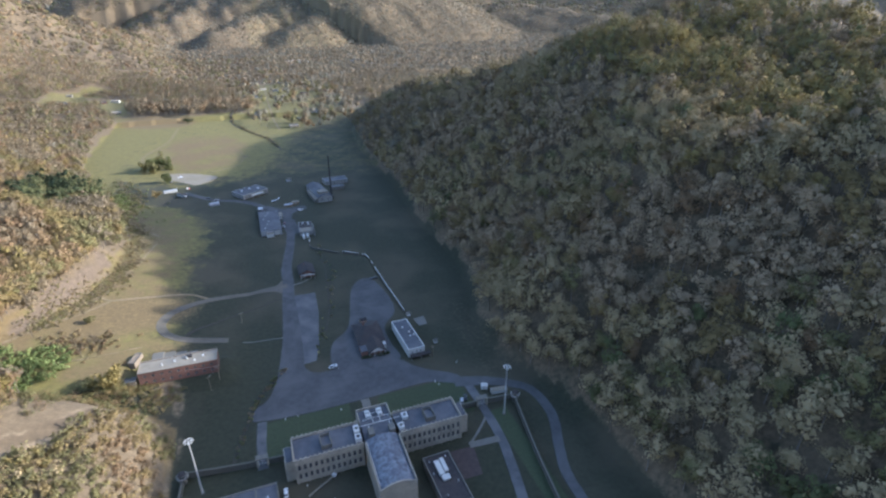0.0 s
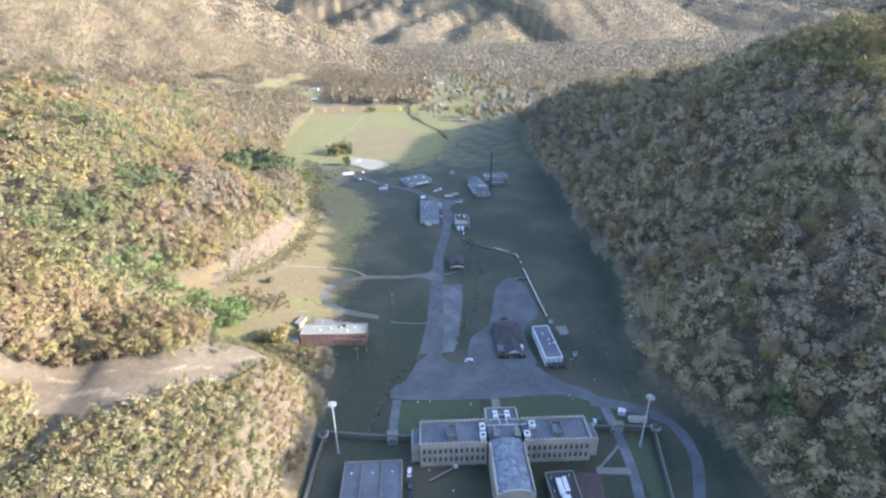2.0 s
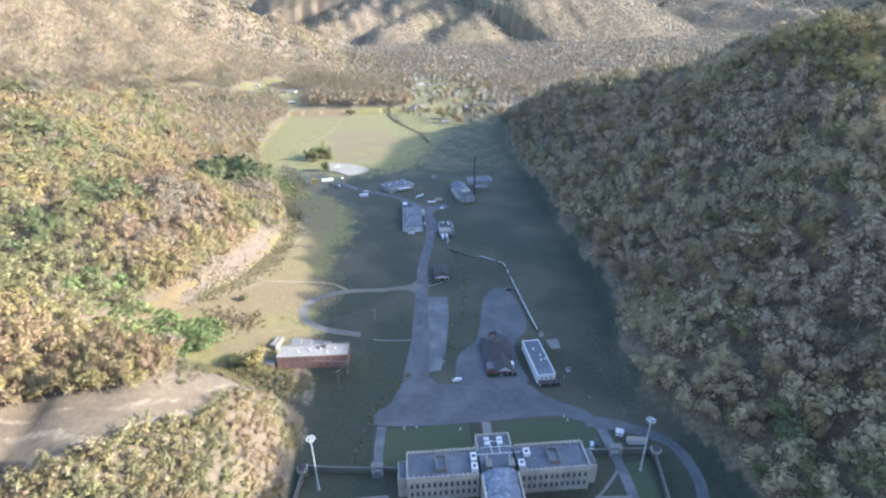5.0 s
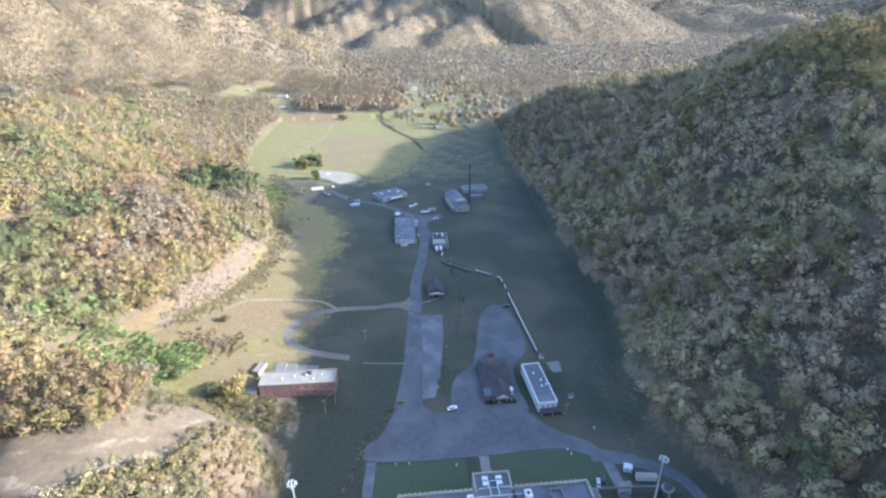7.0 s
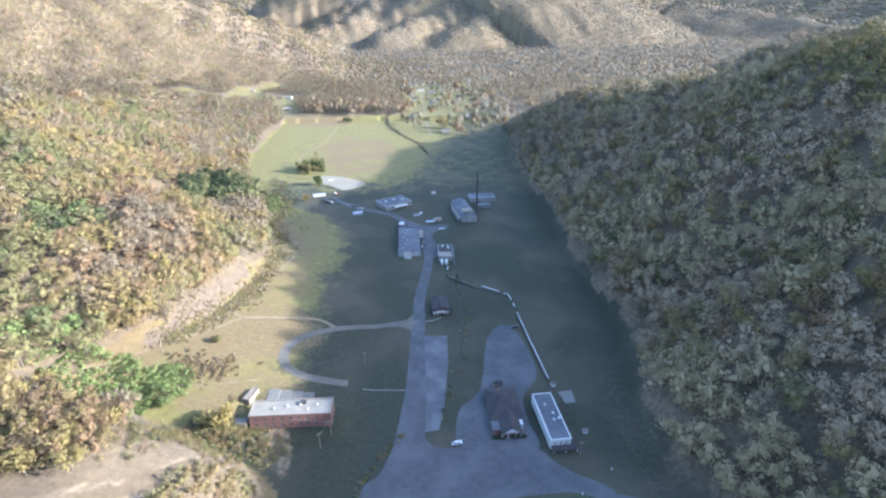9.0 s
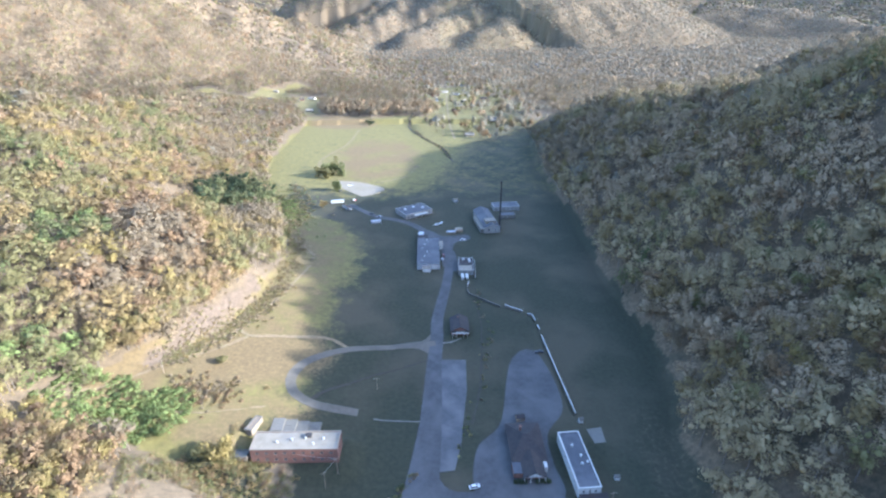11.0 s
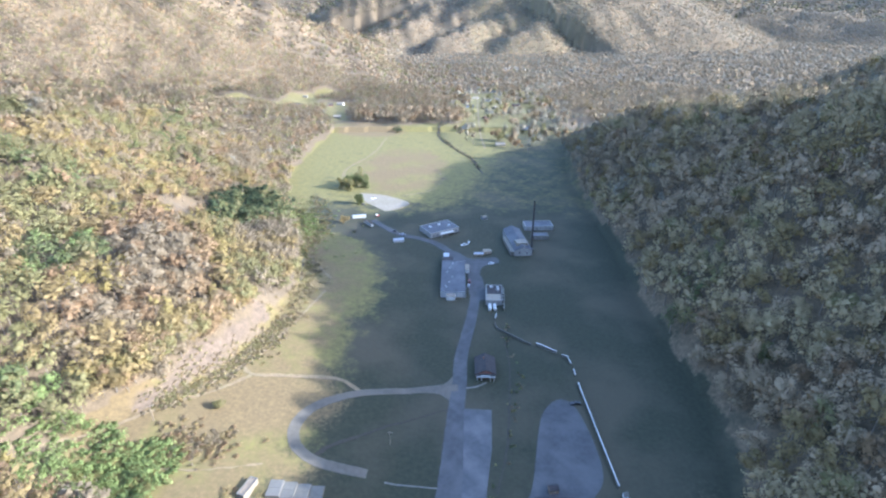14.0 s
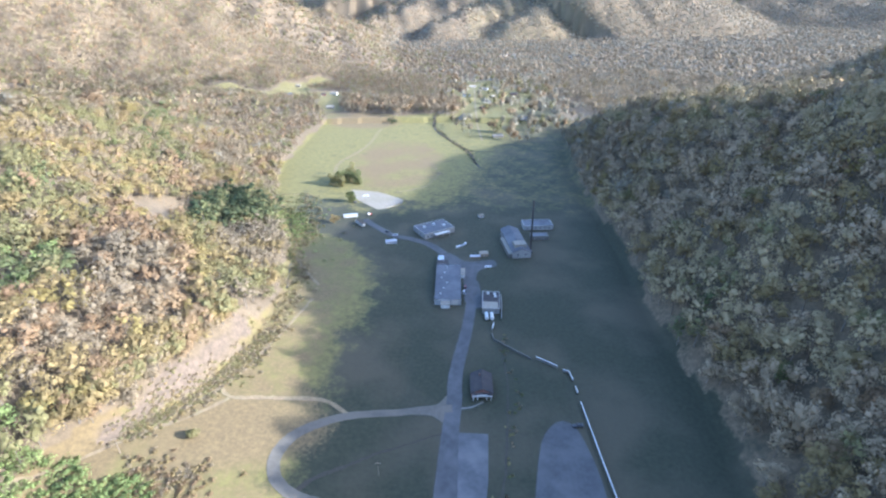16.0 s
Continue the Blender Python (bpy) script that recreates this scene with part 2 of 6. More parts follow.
# crest lines of the mountains round the valley (x, y, z) and the fall of their flanks
RANGES = (
    (((-1700, 700, 440), (-1050, 1200, 330), (-735, 1530, 214), (-640, 1930, 150), (-470, 2300, 62), (-317, 2560, -30)), 0.43),
    (((-1150, 1000, 330), (-760, 1010, 150), (-560, 960, 60)), 0.40),
    (((-900, 1400, 270), (-560, 1290, 110), (-420, 1230, 30)), 0.40),
    (((-640, 3900, 330), (-170, 3700, 240), (-480, 2950, 60), (-640, 2600, -30)), 0.50),
    (((740, 3520, 520), (330, 3700, 400), (-46, 3670, 245), (-240, 3050, 130), (-455, 2430, 40), (-520, 2300, -25)), 0.48),
    (((740, 3520, 520), (467, 3380, 270), (200, 2930, 130), (-73, 2468, 46), (-140, 2330, -25)), 0.52),
    (((740, 3520, 520), (650, 3230, 250), (470, 2870, 140), (290, 2500, 56), (220, 2340, -25)), 0.52),
    (((740, 3520, 520), (1090, 2960, 225), (1330, 2800, 100), (1580, 2640, -20)), 0.46),
    (((1500, 4500, 470), (1650, 3900, 215), (1700, 3450, 95), (1730, 3050, -10)), 0.42),
    (((1500, 4500, 470), (2150, 4000, 190), (2500, 3500, 130), (2750, 3000, 60)), 0.34),
    (((-2600, 4700, 420), (-1500, 5000, 380), (-600, 5100, 400), (700, 5300, 480)), 0.36),
    (((1900, 5600, 330), (3000, 4600, 260), (3900, 3600, 300)), 0.30),
)


def spine_distance(x, y, pts):
    """How far a place lies from a crest line, and the crest's height there."""
    best, top = np.full(np.shape(x), 1e9), np.zeros(np.shape(x))
    for (ax, ay, az), (bx, by, bz) in zip(pts[:-1], pts[1:]):
        dx, dy = bx - ax, by - ay
        t = np.clip(((x - ax) * dx + (y - ay) * dy) / (dx * dx + dy * dy), 0, 1)
        d = np.hypot(x - ax - t * dx, y - ay - t * dy)
        top = np.where(d < best, az + (bz - az) * t, top)
        best = np.minimum(best, d)
    return best, top


def height(x, y):
    x, y = np.asarray(x, float), np.asarray(y, float)
    z = -0.026 * np.maximum(y - 260, 0) * (1 - ramp01(y, 1200, 2600) * 0.55)
    # the western field rises gently to the foot of the hill
    gentle = lerp_knots(y, [-122, -102, 50, 130, 240, 900], [0.0, 0.19, 0.2, 0.09, 0.03, 0.02])
    xl = foot_left(y)
    z = z + gentle * np.clip(-22 - x, 0, None) * (x > xl) + gentle * np.clip(-22 - xl, 0, None) * (x <= xl)
    # western hill: a steep bank, a shelf and a knoll in the south, a rock cutting further north
    v = np.maximum(xl - x, 0)
    south = 1 - ramp01(y, -135, -100)
    shelf = np.clip(v, 0, 28) * 0.85 + np.clip(v - 28, 0, 34) * 0.33 + np.clip(v - 62, 0, 40) * 0.12 + np.clip(v - 102, 0, None) * 0.42
    cutting = 9 * ramp01(v, 0, 10) * ramp01(y, -58, -30) * (1 - ramp01(y, 40, 75))
    hl = smin((0.5 * v + cutting) * (1 - south) + shelf * south, 45 + 0.2 * v, 9)
    hl = np.maximum(hl, 0)
    fade = lerp_knots(y, [250, 420, 620, 820, 1100], [1, 0.75, 0.45, 0.3, 0.15])
    rough = ramp01(v, 20, 160)
    z = z + hl * fade * (1 + 0.16 * rough * waves(x, y, 330, 3)) + 5 * rough * waves(x, y, 90, 4, 3)
    # hollows in the western slope
    z = z - bell(x, y, -150, -92, 26, 15, 10, 5)
    z = z - bell(x, y, -215, 190, 60, 40, -20, 22) * ramp01(v, 5, 60)
    # level ground for the brick block
    pad = (1 - ramp01(np.abs(x + 58), 21, 28)) * (1 - ramp01(np.abs(y + 92), 7, 13))
    z = z + pad * (6.4 - z)
    # eastern ridge
    u = np.maximum(x - foot_right(y), 0)
    cap = np.clip(125 + 0.24 * (x - 300) - 0.25 * (y - 184) + 8 * np.exp(-((y - 115) / 75) ** 2), 0, 260)
    steep = lerp_knots(y, [-60, 90], [0.80, 0.97])
    knee = lerp_knots(y, [-240, -165, -118, -80, -45, 20, 110], [72, 70, 52, 60, 80, 94, 110])
    hr = smin(smin(steep * u, knee + 0.30 * u, 10), cap, 10)
    # a saddle in the crest, and the long nose to the north
    hr = hr - bell(x, y, 287, 158, 55, 48, -10, 22) + bell(x, y, 264, -58, 40, 45, 0, 8) + bell(x, y, 225, 395, 40, 50, 0, 10) + bell(x, y, 200, 475, 45, 50, 0, 12)
    hr = hr - 0.14 * np.clip(x - 320, 0, 220) * ramp01(y, -210, -150) * (1 - ramp01(y, 40, 120))
    ravine = near_line(x, y, [(150, 385), (215, 330), (250, 296), (300, 272), (360, 262), (460, 270)])
    hr = hr - 26 * np.exp(-0.5 * (ravine / 27) ** 2) * (0.2 * ramp01(u, 5, 60) + 0.8 * ramp01(x, 275, 350))
    hr = np.maximum(hr, 0) * ramp01(u, 0, 6)
    rr = ramp01(u, 15, 120)
    z = z + hr * (1 + 0.05 * rr * waves(x, y, 240, 7)) + 3.0 * rr * waves(x, y, 80, 8, 3)
    # low ground and mountains beyond
    far = ramp01(np.hypot(x, y), 700, 1500)
    z = z + far * 4 * waves(x, y, 420, 11)
    wx, wy = x + 32 * waves(x, y, 800, 13, 2), y + 32 * waves(x, y, 800, 14, 2)
    gully = 12 * waves(x, y, 300, 17, 3) + 7 * waves(x, y, 110, 18, 2)
    m = np.full(np.shape(x), -400.0)
    for spine, slope in RANGES:
        d, top = spine_distance(wx, wy, spine)
        rise = top - slope * np.sqrt(d * d + 45 ** 2) + slope * 45
        m = -smin(-m, -(rise + gully * np.clip((rise + 60) / 140, 0, 1)), 10)
    z = z + np.where(far > 0, smin(np.zeros_like(z), -(m - z) * far, 9) * -1, 0)
    # the head of the valley, behind
    z = z + 0.45 * np.clip(-470 - y, 0, 420)
    return z



def axis_steps(lo, hi, near_lo, near_hi, fine, growth=1.02, back=1.02):
    vals = list(np.arange(near_lo, near_hi + 0.1, fine))
    s = fine
    while vals[-1] < hi:
        s *= growth
        vals.append(vals[-1] + s)
    s = fine
    while vals[0] > lo:
        s *= back
        vals.insert(0, vals[0] - s)
    return np.array(vals)


def grid_mesh(name, xs, ys, zfun):
    X, Y = np.meshgrid(xs, ys)
    Z = zfun(X, Y)
    co = np.stack([X, Y, Z], -1).reshape(-1, 3)
    nx, ny = len(xs), len(ys)
    i = (np.arange(ny - 1)[:, None] * nx + np.arange(nx - 1)[None]).reshape(-1)
    quads = np.stack([i, i + 1, i + nx + 1, i + nx], -1)
    return fast_mesh(name, co, quads)


def fast_mesh(name, co, faces, mats=(), index=None, smooth=True):
    """A mesh from arrays; all faces have the same number of corners."""
    me = bpy.data.meshes.new(name)
    k = faces.shape[1]
    me.vertices.add(len(co))
    me.vertices.foreach_set("co", np.ascontiguousarray(co, np.float32).reshape(-1))
    me.loops.add(faces.size)
    me.loops.foreach_set("vertex_index", np.ascontiguousarray(faces, np.int32).reshape(-1))
    me.polygons.add(len(faces))
    me.polygons.foreach_set("loop_start", np.arange(0, faces.size, k, dtype=np.int32))
    me.polygons.foreach_set("loop_total", np.full(len(faces), k, np.int32))
    for m in mats:
        me.materials.append(m)
    if index is not None:
        me.polygons.foreach_set("material_index", np.ascontiguousarray(index, np.int32))
    me.polygons.foreach_set("use_smooth", np.full(len(faces), smooth))
    me.update(calc_edges=True)
    return me


GX = axis_steps(-4200, 4200, -210, 140, 3.0, 1.03, 1.03)
GY = axis_steps(-1300, 6200, -240, 400, 3.0, 1.018, 1.08)


def wooded(x, y):
    """True where the plan has woods."""
    jag = 26 * waves(x, y, 90, 31, 3)
    w = (x > foot_right(y) + 4 + 0.08 * jag) | (x < foot_left(y) - np.where(y > 250, 1.5, 6) + 0.15 * jag)
    clearing = np.abs(x - np.interp(y, [600, 750, 900, 1140, 1250], [85, 98, 98, 72, 52])) < np.interp(y, [600, 750, 900, 1140, 1250], [85, 105, 100, 65, 48]) + 0.5 * jag
    edge = np.where(clearing, 1270, np.where(x < 34, 738 + 0.05 * x, 640)) + jag
    w = w | (y > edge)
    pasture = (near_line(x, y, [(-450, 845), (-345, 900), (-255, 985)]) < 48 + 0.3 * jag) | (near_line(x, y, [(-345, 909), (-365, 1052), (-316, 1131)]) < 34 + 0.3 * jag)
    pasture = pasture | (near_line(x, y, [(-264, 950), (-231, 788), (-218, 735)]) < 24 + 0.3 * jag)
    return w & ~pasture


def blob(x, y, cx, cy, rx, ry, turn=0.0, soft=0.35):
    """1 inside an ellipse, 0 outside, with a soft rim."""
    c, s = math.cos(radians(turn)), math.sin(radians(turn))
    u, v = ((x - cx) * c + (y - cy) * s) / rx, (-(x - cx) * s + (y - cy) * c) / ry
    return 1 - ramp01(np.hypot(u, v), 1 - soft, 1 + soft)


def shelf_top(x):
    """Where the woods above the bare shelf begin."""
    return np.interp(x, [-260, -191, -177, -153, -128, -114, -97, -80], [-186, -165, -156, -152, -152, -145, -132, -112])


def shelf_low(x):
    """The broken lower edge of the shelf."""
    return np.interp(x, [-200, -168, -156, -150, -140, -127, -113, -95, -73, -58], [-168, -173, -186, -190, -184, -177, -164, -147, -114, -109])


def shelf_band(x, y):
    """The bare earth shelf cut into the western slope, and the old track that climbs to it."""
    n = 3 * waves(x, y, 25, 41, 3)
    flat = ramp01(shelf_top(x) + 2 - y + n, 0, 5) * ramp01(y + n - shelf_low(x), -2, 4) * ramp01(-60 - x + n, 0, 8)
    climb = 1 - ramp01(near_line(x, y, [(-151, -186), (-152, -200), (-151, -214), (-158, -235)]) + 0.5 * n, 2.0, 4.5)
    return np.maximum(flat, climb)


CUTTING = [(-142, -47), (-132, -31), (-123, -7), (-116, 22), (-112, 36)]


def soils(x, y):
    """How much of each soil lies where: bare earth, dry grass, lush grass, rock, leaf litter. Meadow and dry grass thin
    out to paint the valley's shadow.
    """
    n = waves(x, y, 34, 42, 3)
    road_x = np.interp(y, [-90, -60, -20, 27, 70, 108, 149, 187, 206, 240], [-2, 2, 4, 7, 14, 18, 11, -13, -48, -78])
    earth = (0.62 + 0.25 * waves(x, y, 22, 49, 3)) * shelf_band(x, y)
    cream = 1 - ramp01(near_line(x, y, [(-160, -168), (-147, -167), (-132, -173), (-119, -170), (-112, -161), (-97, -148)]) + 1.1 * n, 0.2, 2.6)
    cream = np.maximum(cream, 0.7 * (1 - ramp01(near_line(x, y, [(-172, -160), (-150, -157), (-128, -157), (-108, -146), (-88, -126)]) + 0.6 * n, 0.3, 2.4)))
    cream = np.maximum(cream, 0.75 * (1 - ramp01(near_line(x, y, [(-151, -186), (-152, -200), (-151, -214), (-158, -235)]) + 0.5 * n, 0.5, 3)))
    cream = np.maximum(cream, blob(x + 2.5 * n, y + 2 * n, -64, -105, 6, 8, 12))
    cream = np.maximum(cream, 0.55 * (1 - ramp01(near_line(x, y, [(-59, -112), (-58, -140), (-60, -170), (-66, -200)]) + 1.2 * n, 0.2, 3.5)))
    earth = np.maximum(earth, 0.25 * blob(x + 3 * n, y, 12, 205, 42, 38))
    ring = np.hypot((x + 65) / 50, (y - 388) / 68)
    cream = np.maximum(cream, 0.6 * (1 - ramp01(np.abs(ring - 1 + 0.02 * n), 0.0, 0.05)) * (x > -60))
    rock = 1 - ramp01(near_line(x, y, CUTTING) + 1.6 * n, 0.5, 5.0)
    dry = 0.8 * blob(x + 5 * n, y + 4 * n, -95, -32, 46, 27, 25, 0.6)
    dry = np.maximum(dry, 0.9 * blob(x + 3 * n, y, -150, -56, 26, 17, 45))
    dry = np.maximum(dry, (0.62 + 0.16 * waves(x, y, 60, 48, 3)) * blob(x + 8 * n, y + 8 * n, -70, 440, 62, 120, 0, 0.4))
    dry = np.maximum(dry, 0.75 * blob(x + 12 * n, y + 6 * n, -170, 742, 70, 36, 0, 0.4))
    dry = np.maximum(dry, (0.5 + 0.2 * waves(x, y, 17, 47, 3)) * blob(x + 4 * n, y, -96, 50, 30, 100, 0, 0.4))
    # thinned towards the road: the field's shade painted into the dry grass
    dry = np.maximum(dry, (0.5 + 0.14 * n) * ramp01(road_x - x + 4 * n, 55, 98) * ramp01(y + 4 * n, -50, -10) * (1 - ramp01(y + 6 * n, 175, 235)))
    dry = np.maximum(dry, 0.9 * blob(x, y, -150, 680, 60, 45))
    dry = np.maximum(dry, ((x < foot_left(y)) & (y < -100)) * 0.9)
    dry = np.maximum(dry, 0.35 * ((y > 690) & (x < -150)))
    lush = ((np.abs(x - 2) < 21) & (np.abs(y + 152) < 14)) | ((np.abs(x - 61) < 23) & (np.abs(y + 152) < 14)) | ((np.abs(x - 93) < 6) & (y < -168) & (y > -240))
    lush = lush * 1.0
    dry = np.maximum(dry, (0.55 + 0.12 * n) * blob(x + 4 * n, y + 3 * n, -88, -76, 38, 22, 10, 0.4))
    dry = np.maximum(dry, 0.8 * shelf_band(x, y))
    lush = np.maximum(lush, 0.35 * blob(x + 5 * n, y, -150, 230, 45, 80, 0, 0.6))
    # meadow grass kept to the sunlit field; darker base grass paints the ridge's shadow
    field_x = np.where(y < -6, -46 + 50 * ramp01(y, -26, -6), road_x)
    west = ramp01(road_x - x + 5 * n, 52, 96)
    sunlit_meadow = ramp01(field_x - x + n, -2, 6) * ramp01(y + 3 * n, -112, -92) * (0.16 + 0.84 * west)
    # the far field's shadowed side is painted darker the same way
    sunlit_meadow = np.maximum(sunlit_meadow, (0.8 + 0.15 * n) * ramp01(y + 9 * n + 0.15 * x, 205, 320) * (1 - 0.55 * ramp01(x + 0.28 * (330 - y) + 6 * n, -25, 40)))
    litter = np.maximum(wooded(x, y) * np.where(x > 60, 0.62 + 0.1 * n, 1.0), 0.3 * blob(x + 3 * n, y, 110, -105, 16, 50, 0))
    return earth, dry, lush, rock, litter, sunlit_meadow, cream


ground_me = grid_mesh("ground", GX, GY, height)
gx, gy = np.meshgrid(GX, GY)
for key, values in zip(("earth", "dry", "lush", "rock", "litter", "sunlit_meadow", "cream"), soils(gx, gy)):
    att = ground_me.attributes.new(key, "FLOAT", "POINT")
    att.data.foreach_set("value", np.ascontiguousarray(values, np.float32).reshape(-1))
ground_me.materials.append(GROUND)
tagged(new("ground", ground_me), "grassy valley floor rising to leaf-strewn hillsides and mountains", "ground", kind="structure")

# ---- woods ----
ICO_BM = bmesh.new()
bmesh.ops.create_icosphere(ICO_BM, subdivisions=1, radius=1)
ICO_V = np.array([v.co[:] for v in ICO_BM.verts])
ICO_F = np.array([[v.index for v in f.verts] for f in ICO_BM.faces])
ICO_BM.free()


OCTA_V = np.array([(1, 0, 0), (-1, 0, 0), (0, 1, 0), (0, -1, 0), (0, 0, 1), (0, 0, -1)], float)
OCTA_F = np.array([(0, 2, 4), (2, 1, 4), (1, 3, 4), (3, 0, 4), (2, 0, 5), (1, 2, 5), (3, 1, 5), (0, 3, 5)])


def crowns(rng, pos, radius, tall, n_leaf, leaf_size, core=0.6, trunk=True, simple=False, nb=13, hearts=0.0):
    """Crowns as triangles for many trees at once: an uneven heart, leaf sprays on many boughs and a thin trunk.
    Returns corner places, faces, the tree number of each face and the way each corner faces out of its crown."""
    n = len(pos)
    V, F = (OCTA_V, OCTA_F) if simple else (ICO_V, ICO_F)
    cen = pos + np.stack([np.zeros(n), np.zeros(n), tall * 0.60], -1)
    rad = np.stack([radius * rng.uniform(0.8, 1.25, n), radius * rng.uniform(0.8, 1.25, n), tall * 0.40], -1)
    lump = rng.uniform(0.62, 1.25, (n, len(V), 1))
    cv = cen[:, None] + V[None] * rad[:, None] * lump * core
    cf = F[None] + (np.arange(n) * len(V))[:, None, None]
    co, fa, own = [cv.reshape(-1, 3)], [cf.reshape(-1, 3)], [np.repeat(np.arange(n), len(F))]
    nrm = [np.broadcast_to(V[None], cv.shape).reshape(-1, 3)]
    base = n * len(V)
    if not core:
        co, fa, own, nrm, base = [], [], [], [], 0
    if n_leaf:
        bough = rng.normal(size=(n, nb, 3))
        bough /= np.linalg.norm(bough, axis=-1, keepdims=True)
        bough = bough * rng.uniform(0.35, 0.78, (n, nb, 1))
        bough[..., 2] += 0.08
        size = rng.uniform(0.26, 0.44, (n, nb)) * (13 / nb) ** 0.4
        if hearts:
            # a close-leaved, uneven heart in each bough
            way = bough[:, :, None] + OCTA_V * (size[..., None, None] * hearts * rng.uniform(0.7, 1.15, (n, nb, len(OCTA_V), 1)))
            co.append((cen[:, None, None] + way * rad[:, None, None]).reshape(-1, 3))
            out = 0.75 * OCTA_V + way
            nrm.append((out / np.linalg.norm(out, axis=-1, keepdims=True)).reshape(-1, 3))
            fa.append((base + OCTA_F[None] + (np.arange(n * nb) * len(OCTA_V))[:, None, None]).reshape(-1, 3))
            own.append(np.repeat(np.arange(n), nb * len(OCTA_F)))
            base += n * nb * len(OCTA_V)
        pick = rng.randint(0, nb, (n, n_leaf))
        rows = np.arange(n)[:, None]
        d = rng.normal(size=(n, n_leaf, 3))
        d[..., 2] += 0.5
        d /= np.linalg.norm(d, axis=-1, keepdims=True)
        local = bough[rows, pick] + d * (size[rows, pick] * rng.uniform(0.75, 1.12, (n, n_leaf)))[..., None]
        p = cen[:, None] + local * rad[:, None]
        s = (leaf_size * rng.uniform(0.55, 1.45, (n, n_leaf)))[..., None, None]
        q = rng.normal(size=(n, n_leaf, 3, 3))
        q = q - 0.6 * np.einsum("nlik,nlk->nli", q, d)[..., None] * d[:, :, None]
        q /= np.linalg.norm(q, axis=-1, keepdims=True)
        q = q - q.mean(2, keepdims=True)
        tri = p[:, :, None] + q * s
        co.append(tri.reshape(-1, 3))
        out = 0.75 * d + local
        out /= np.linalg.norm(out, axis=-1, keepdims=True)
        nrm.append(np.repeat(out.reshape(-1, 3), 3, axis=0))
        fa.append(base + np.arange(n * n_leaf * 3).reshape(-1, 3))
        own.append(np.repeat(np.arange(n), n_leaf))
        base += n * n_leaf * 3
    t_own = None
    if trunk:
        a = np.arange(3) * 2 * math.pi / 3
        ring = np.stack([np.cos(a), np.sin(a), np.zeros(3)], -1)[None] * (tall * 0.016)[:, None, None]
        low = pos[:, None] + ring - np.array([0, 0, 1.0])
        top = pos + np.stack([rng.normal(0, 0.4, n), rng.normal(0, 0.4, n), tall * 0.9], -1)
        tv = np.concatenate([low, top[:, None]], 1)
        tf = np.array([[0, 1, 3], [1, 2, 3], [2, 0, 3]])[None] + (base + np.arange(n) * 4)[:, None, None]
        co.append(tv.reshape(-1, 3))
        fa.append(tf.reshape(-1, 3))
        nrm.append(np.zeros((n * 4, 3)))
        t_own = n * 3
    own = np.concatenate(own)
    return np.concatenate(co), np.concatenate(fa), own, t_own, np.concatenate(nrm)


def woodland(name, label, rng, pts, kinds, radius, tall, n_leaf, leaf_size, trunk=True, core=0.6, simple=False, canopy=0.6, nb=13, hearts=0.0):
    pos = np.stack([pts[:, 0], pts[:, 1], height(pts[:, 0], pts[:, 1]) - 0.3], -1)
    co, fa, own, t_own, nrm = crowns(rng, pos, radius, tall, n_leaf, leaf_size, core, trunk, simple, nb, hearts)
    # the light on a wood follows the lie of the land as well as each crown
    e = 12.0
    hx = (height(pos[:, 0] + e, pos[:, 1]) - height(pos[:, 0] - e, pos[:, 1])) / (2 * e)
    hy = (height(pos[:, 0], pos[:, 1] + e) - height(pos[:, 0], pos[:, 1] - e)) / (2 * e)
    up = np.stack([-hx, -hy, np.ones(len(pos))], -1)
    up /= np.linalg.norm(up, axis=-1, keepdims=True)
    lead = np.zeros(len(co), int)
    lead[fa[:len(own)].ravel()] = np.repeat(own, 3)
    nrm = nrm + canopy * up[lead]
    idx = kinds[own]
    if t_own:
        idx = np.concatenate([idx, np.full(t_own, len(LEAVES))])
    me = fast_mesh(name, co, fa, LEAVES + [BARK], idx, smooth=False)
    att = me.attributes.new("crown_normal", "FLOAT_VECTOR", "POINT")
    att.data.foreach_set("vector", np.ascontiguousarray(nrm, np.float32).reshape(-1))
    return tagged(new(name, me), label, "woods", kind="stuff")


def scatter(rng, x0, x1, y0, y1, step):
    gx, gy = np.meshgrid(np.arange(x0, x1, step), np.arange(y0, y1, step * 0.87))
    gx = gx + (np.arange(gx.shape[0]) % 2)[:, None] * step / 2
    p = np.stack([gx.ravel(), gy.ravel()], -1)
    return p + rng.uniform(-0.36, 0.36, p.shape) * step


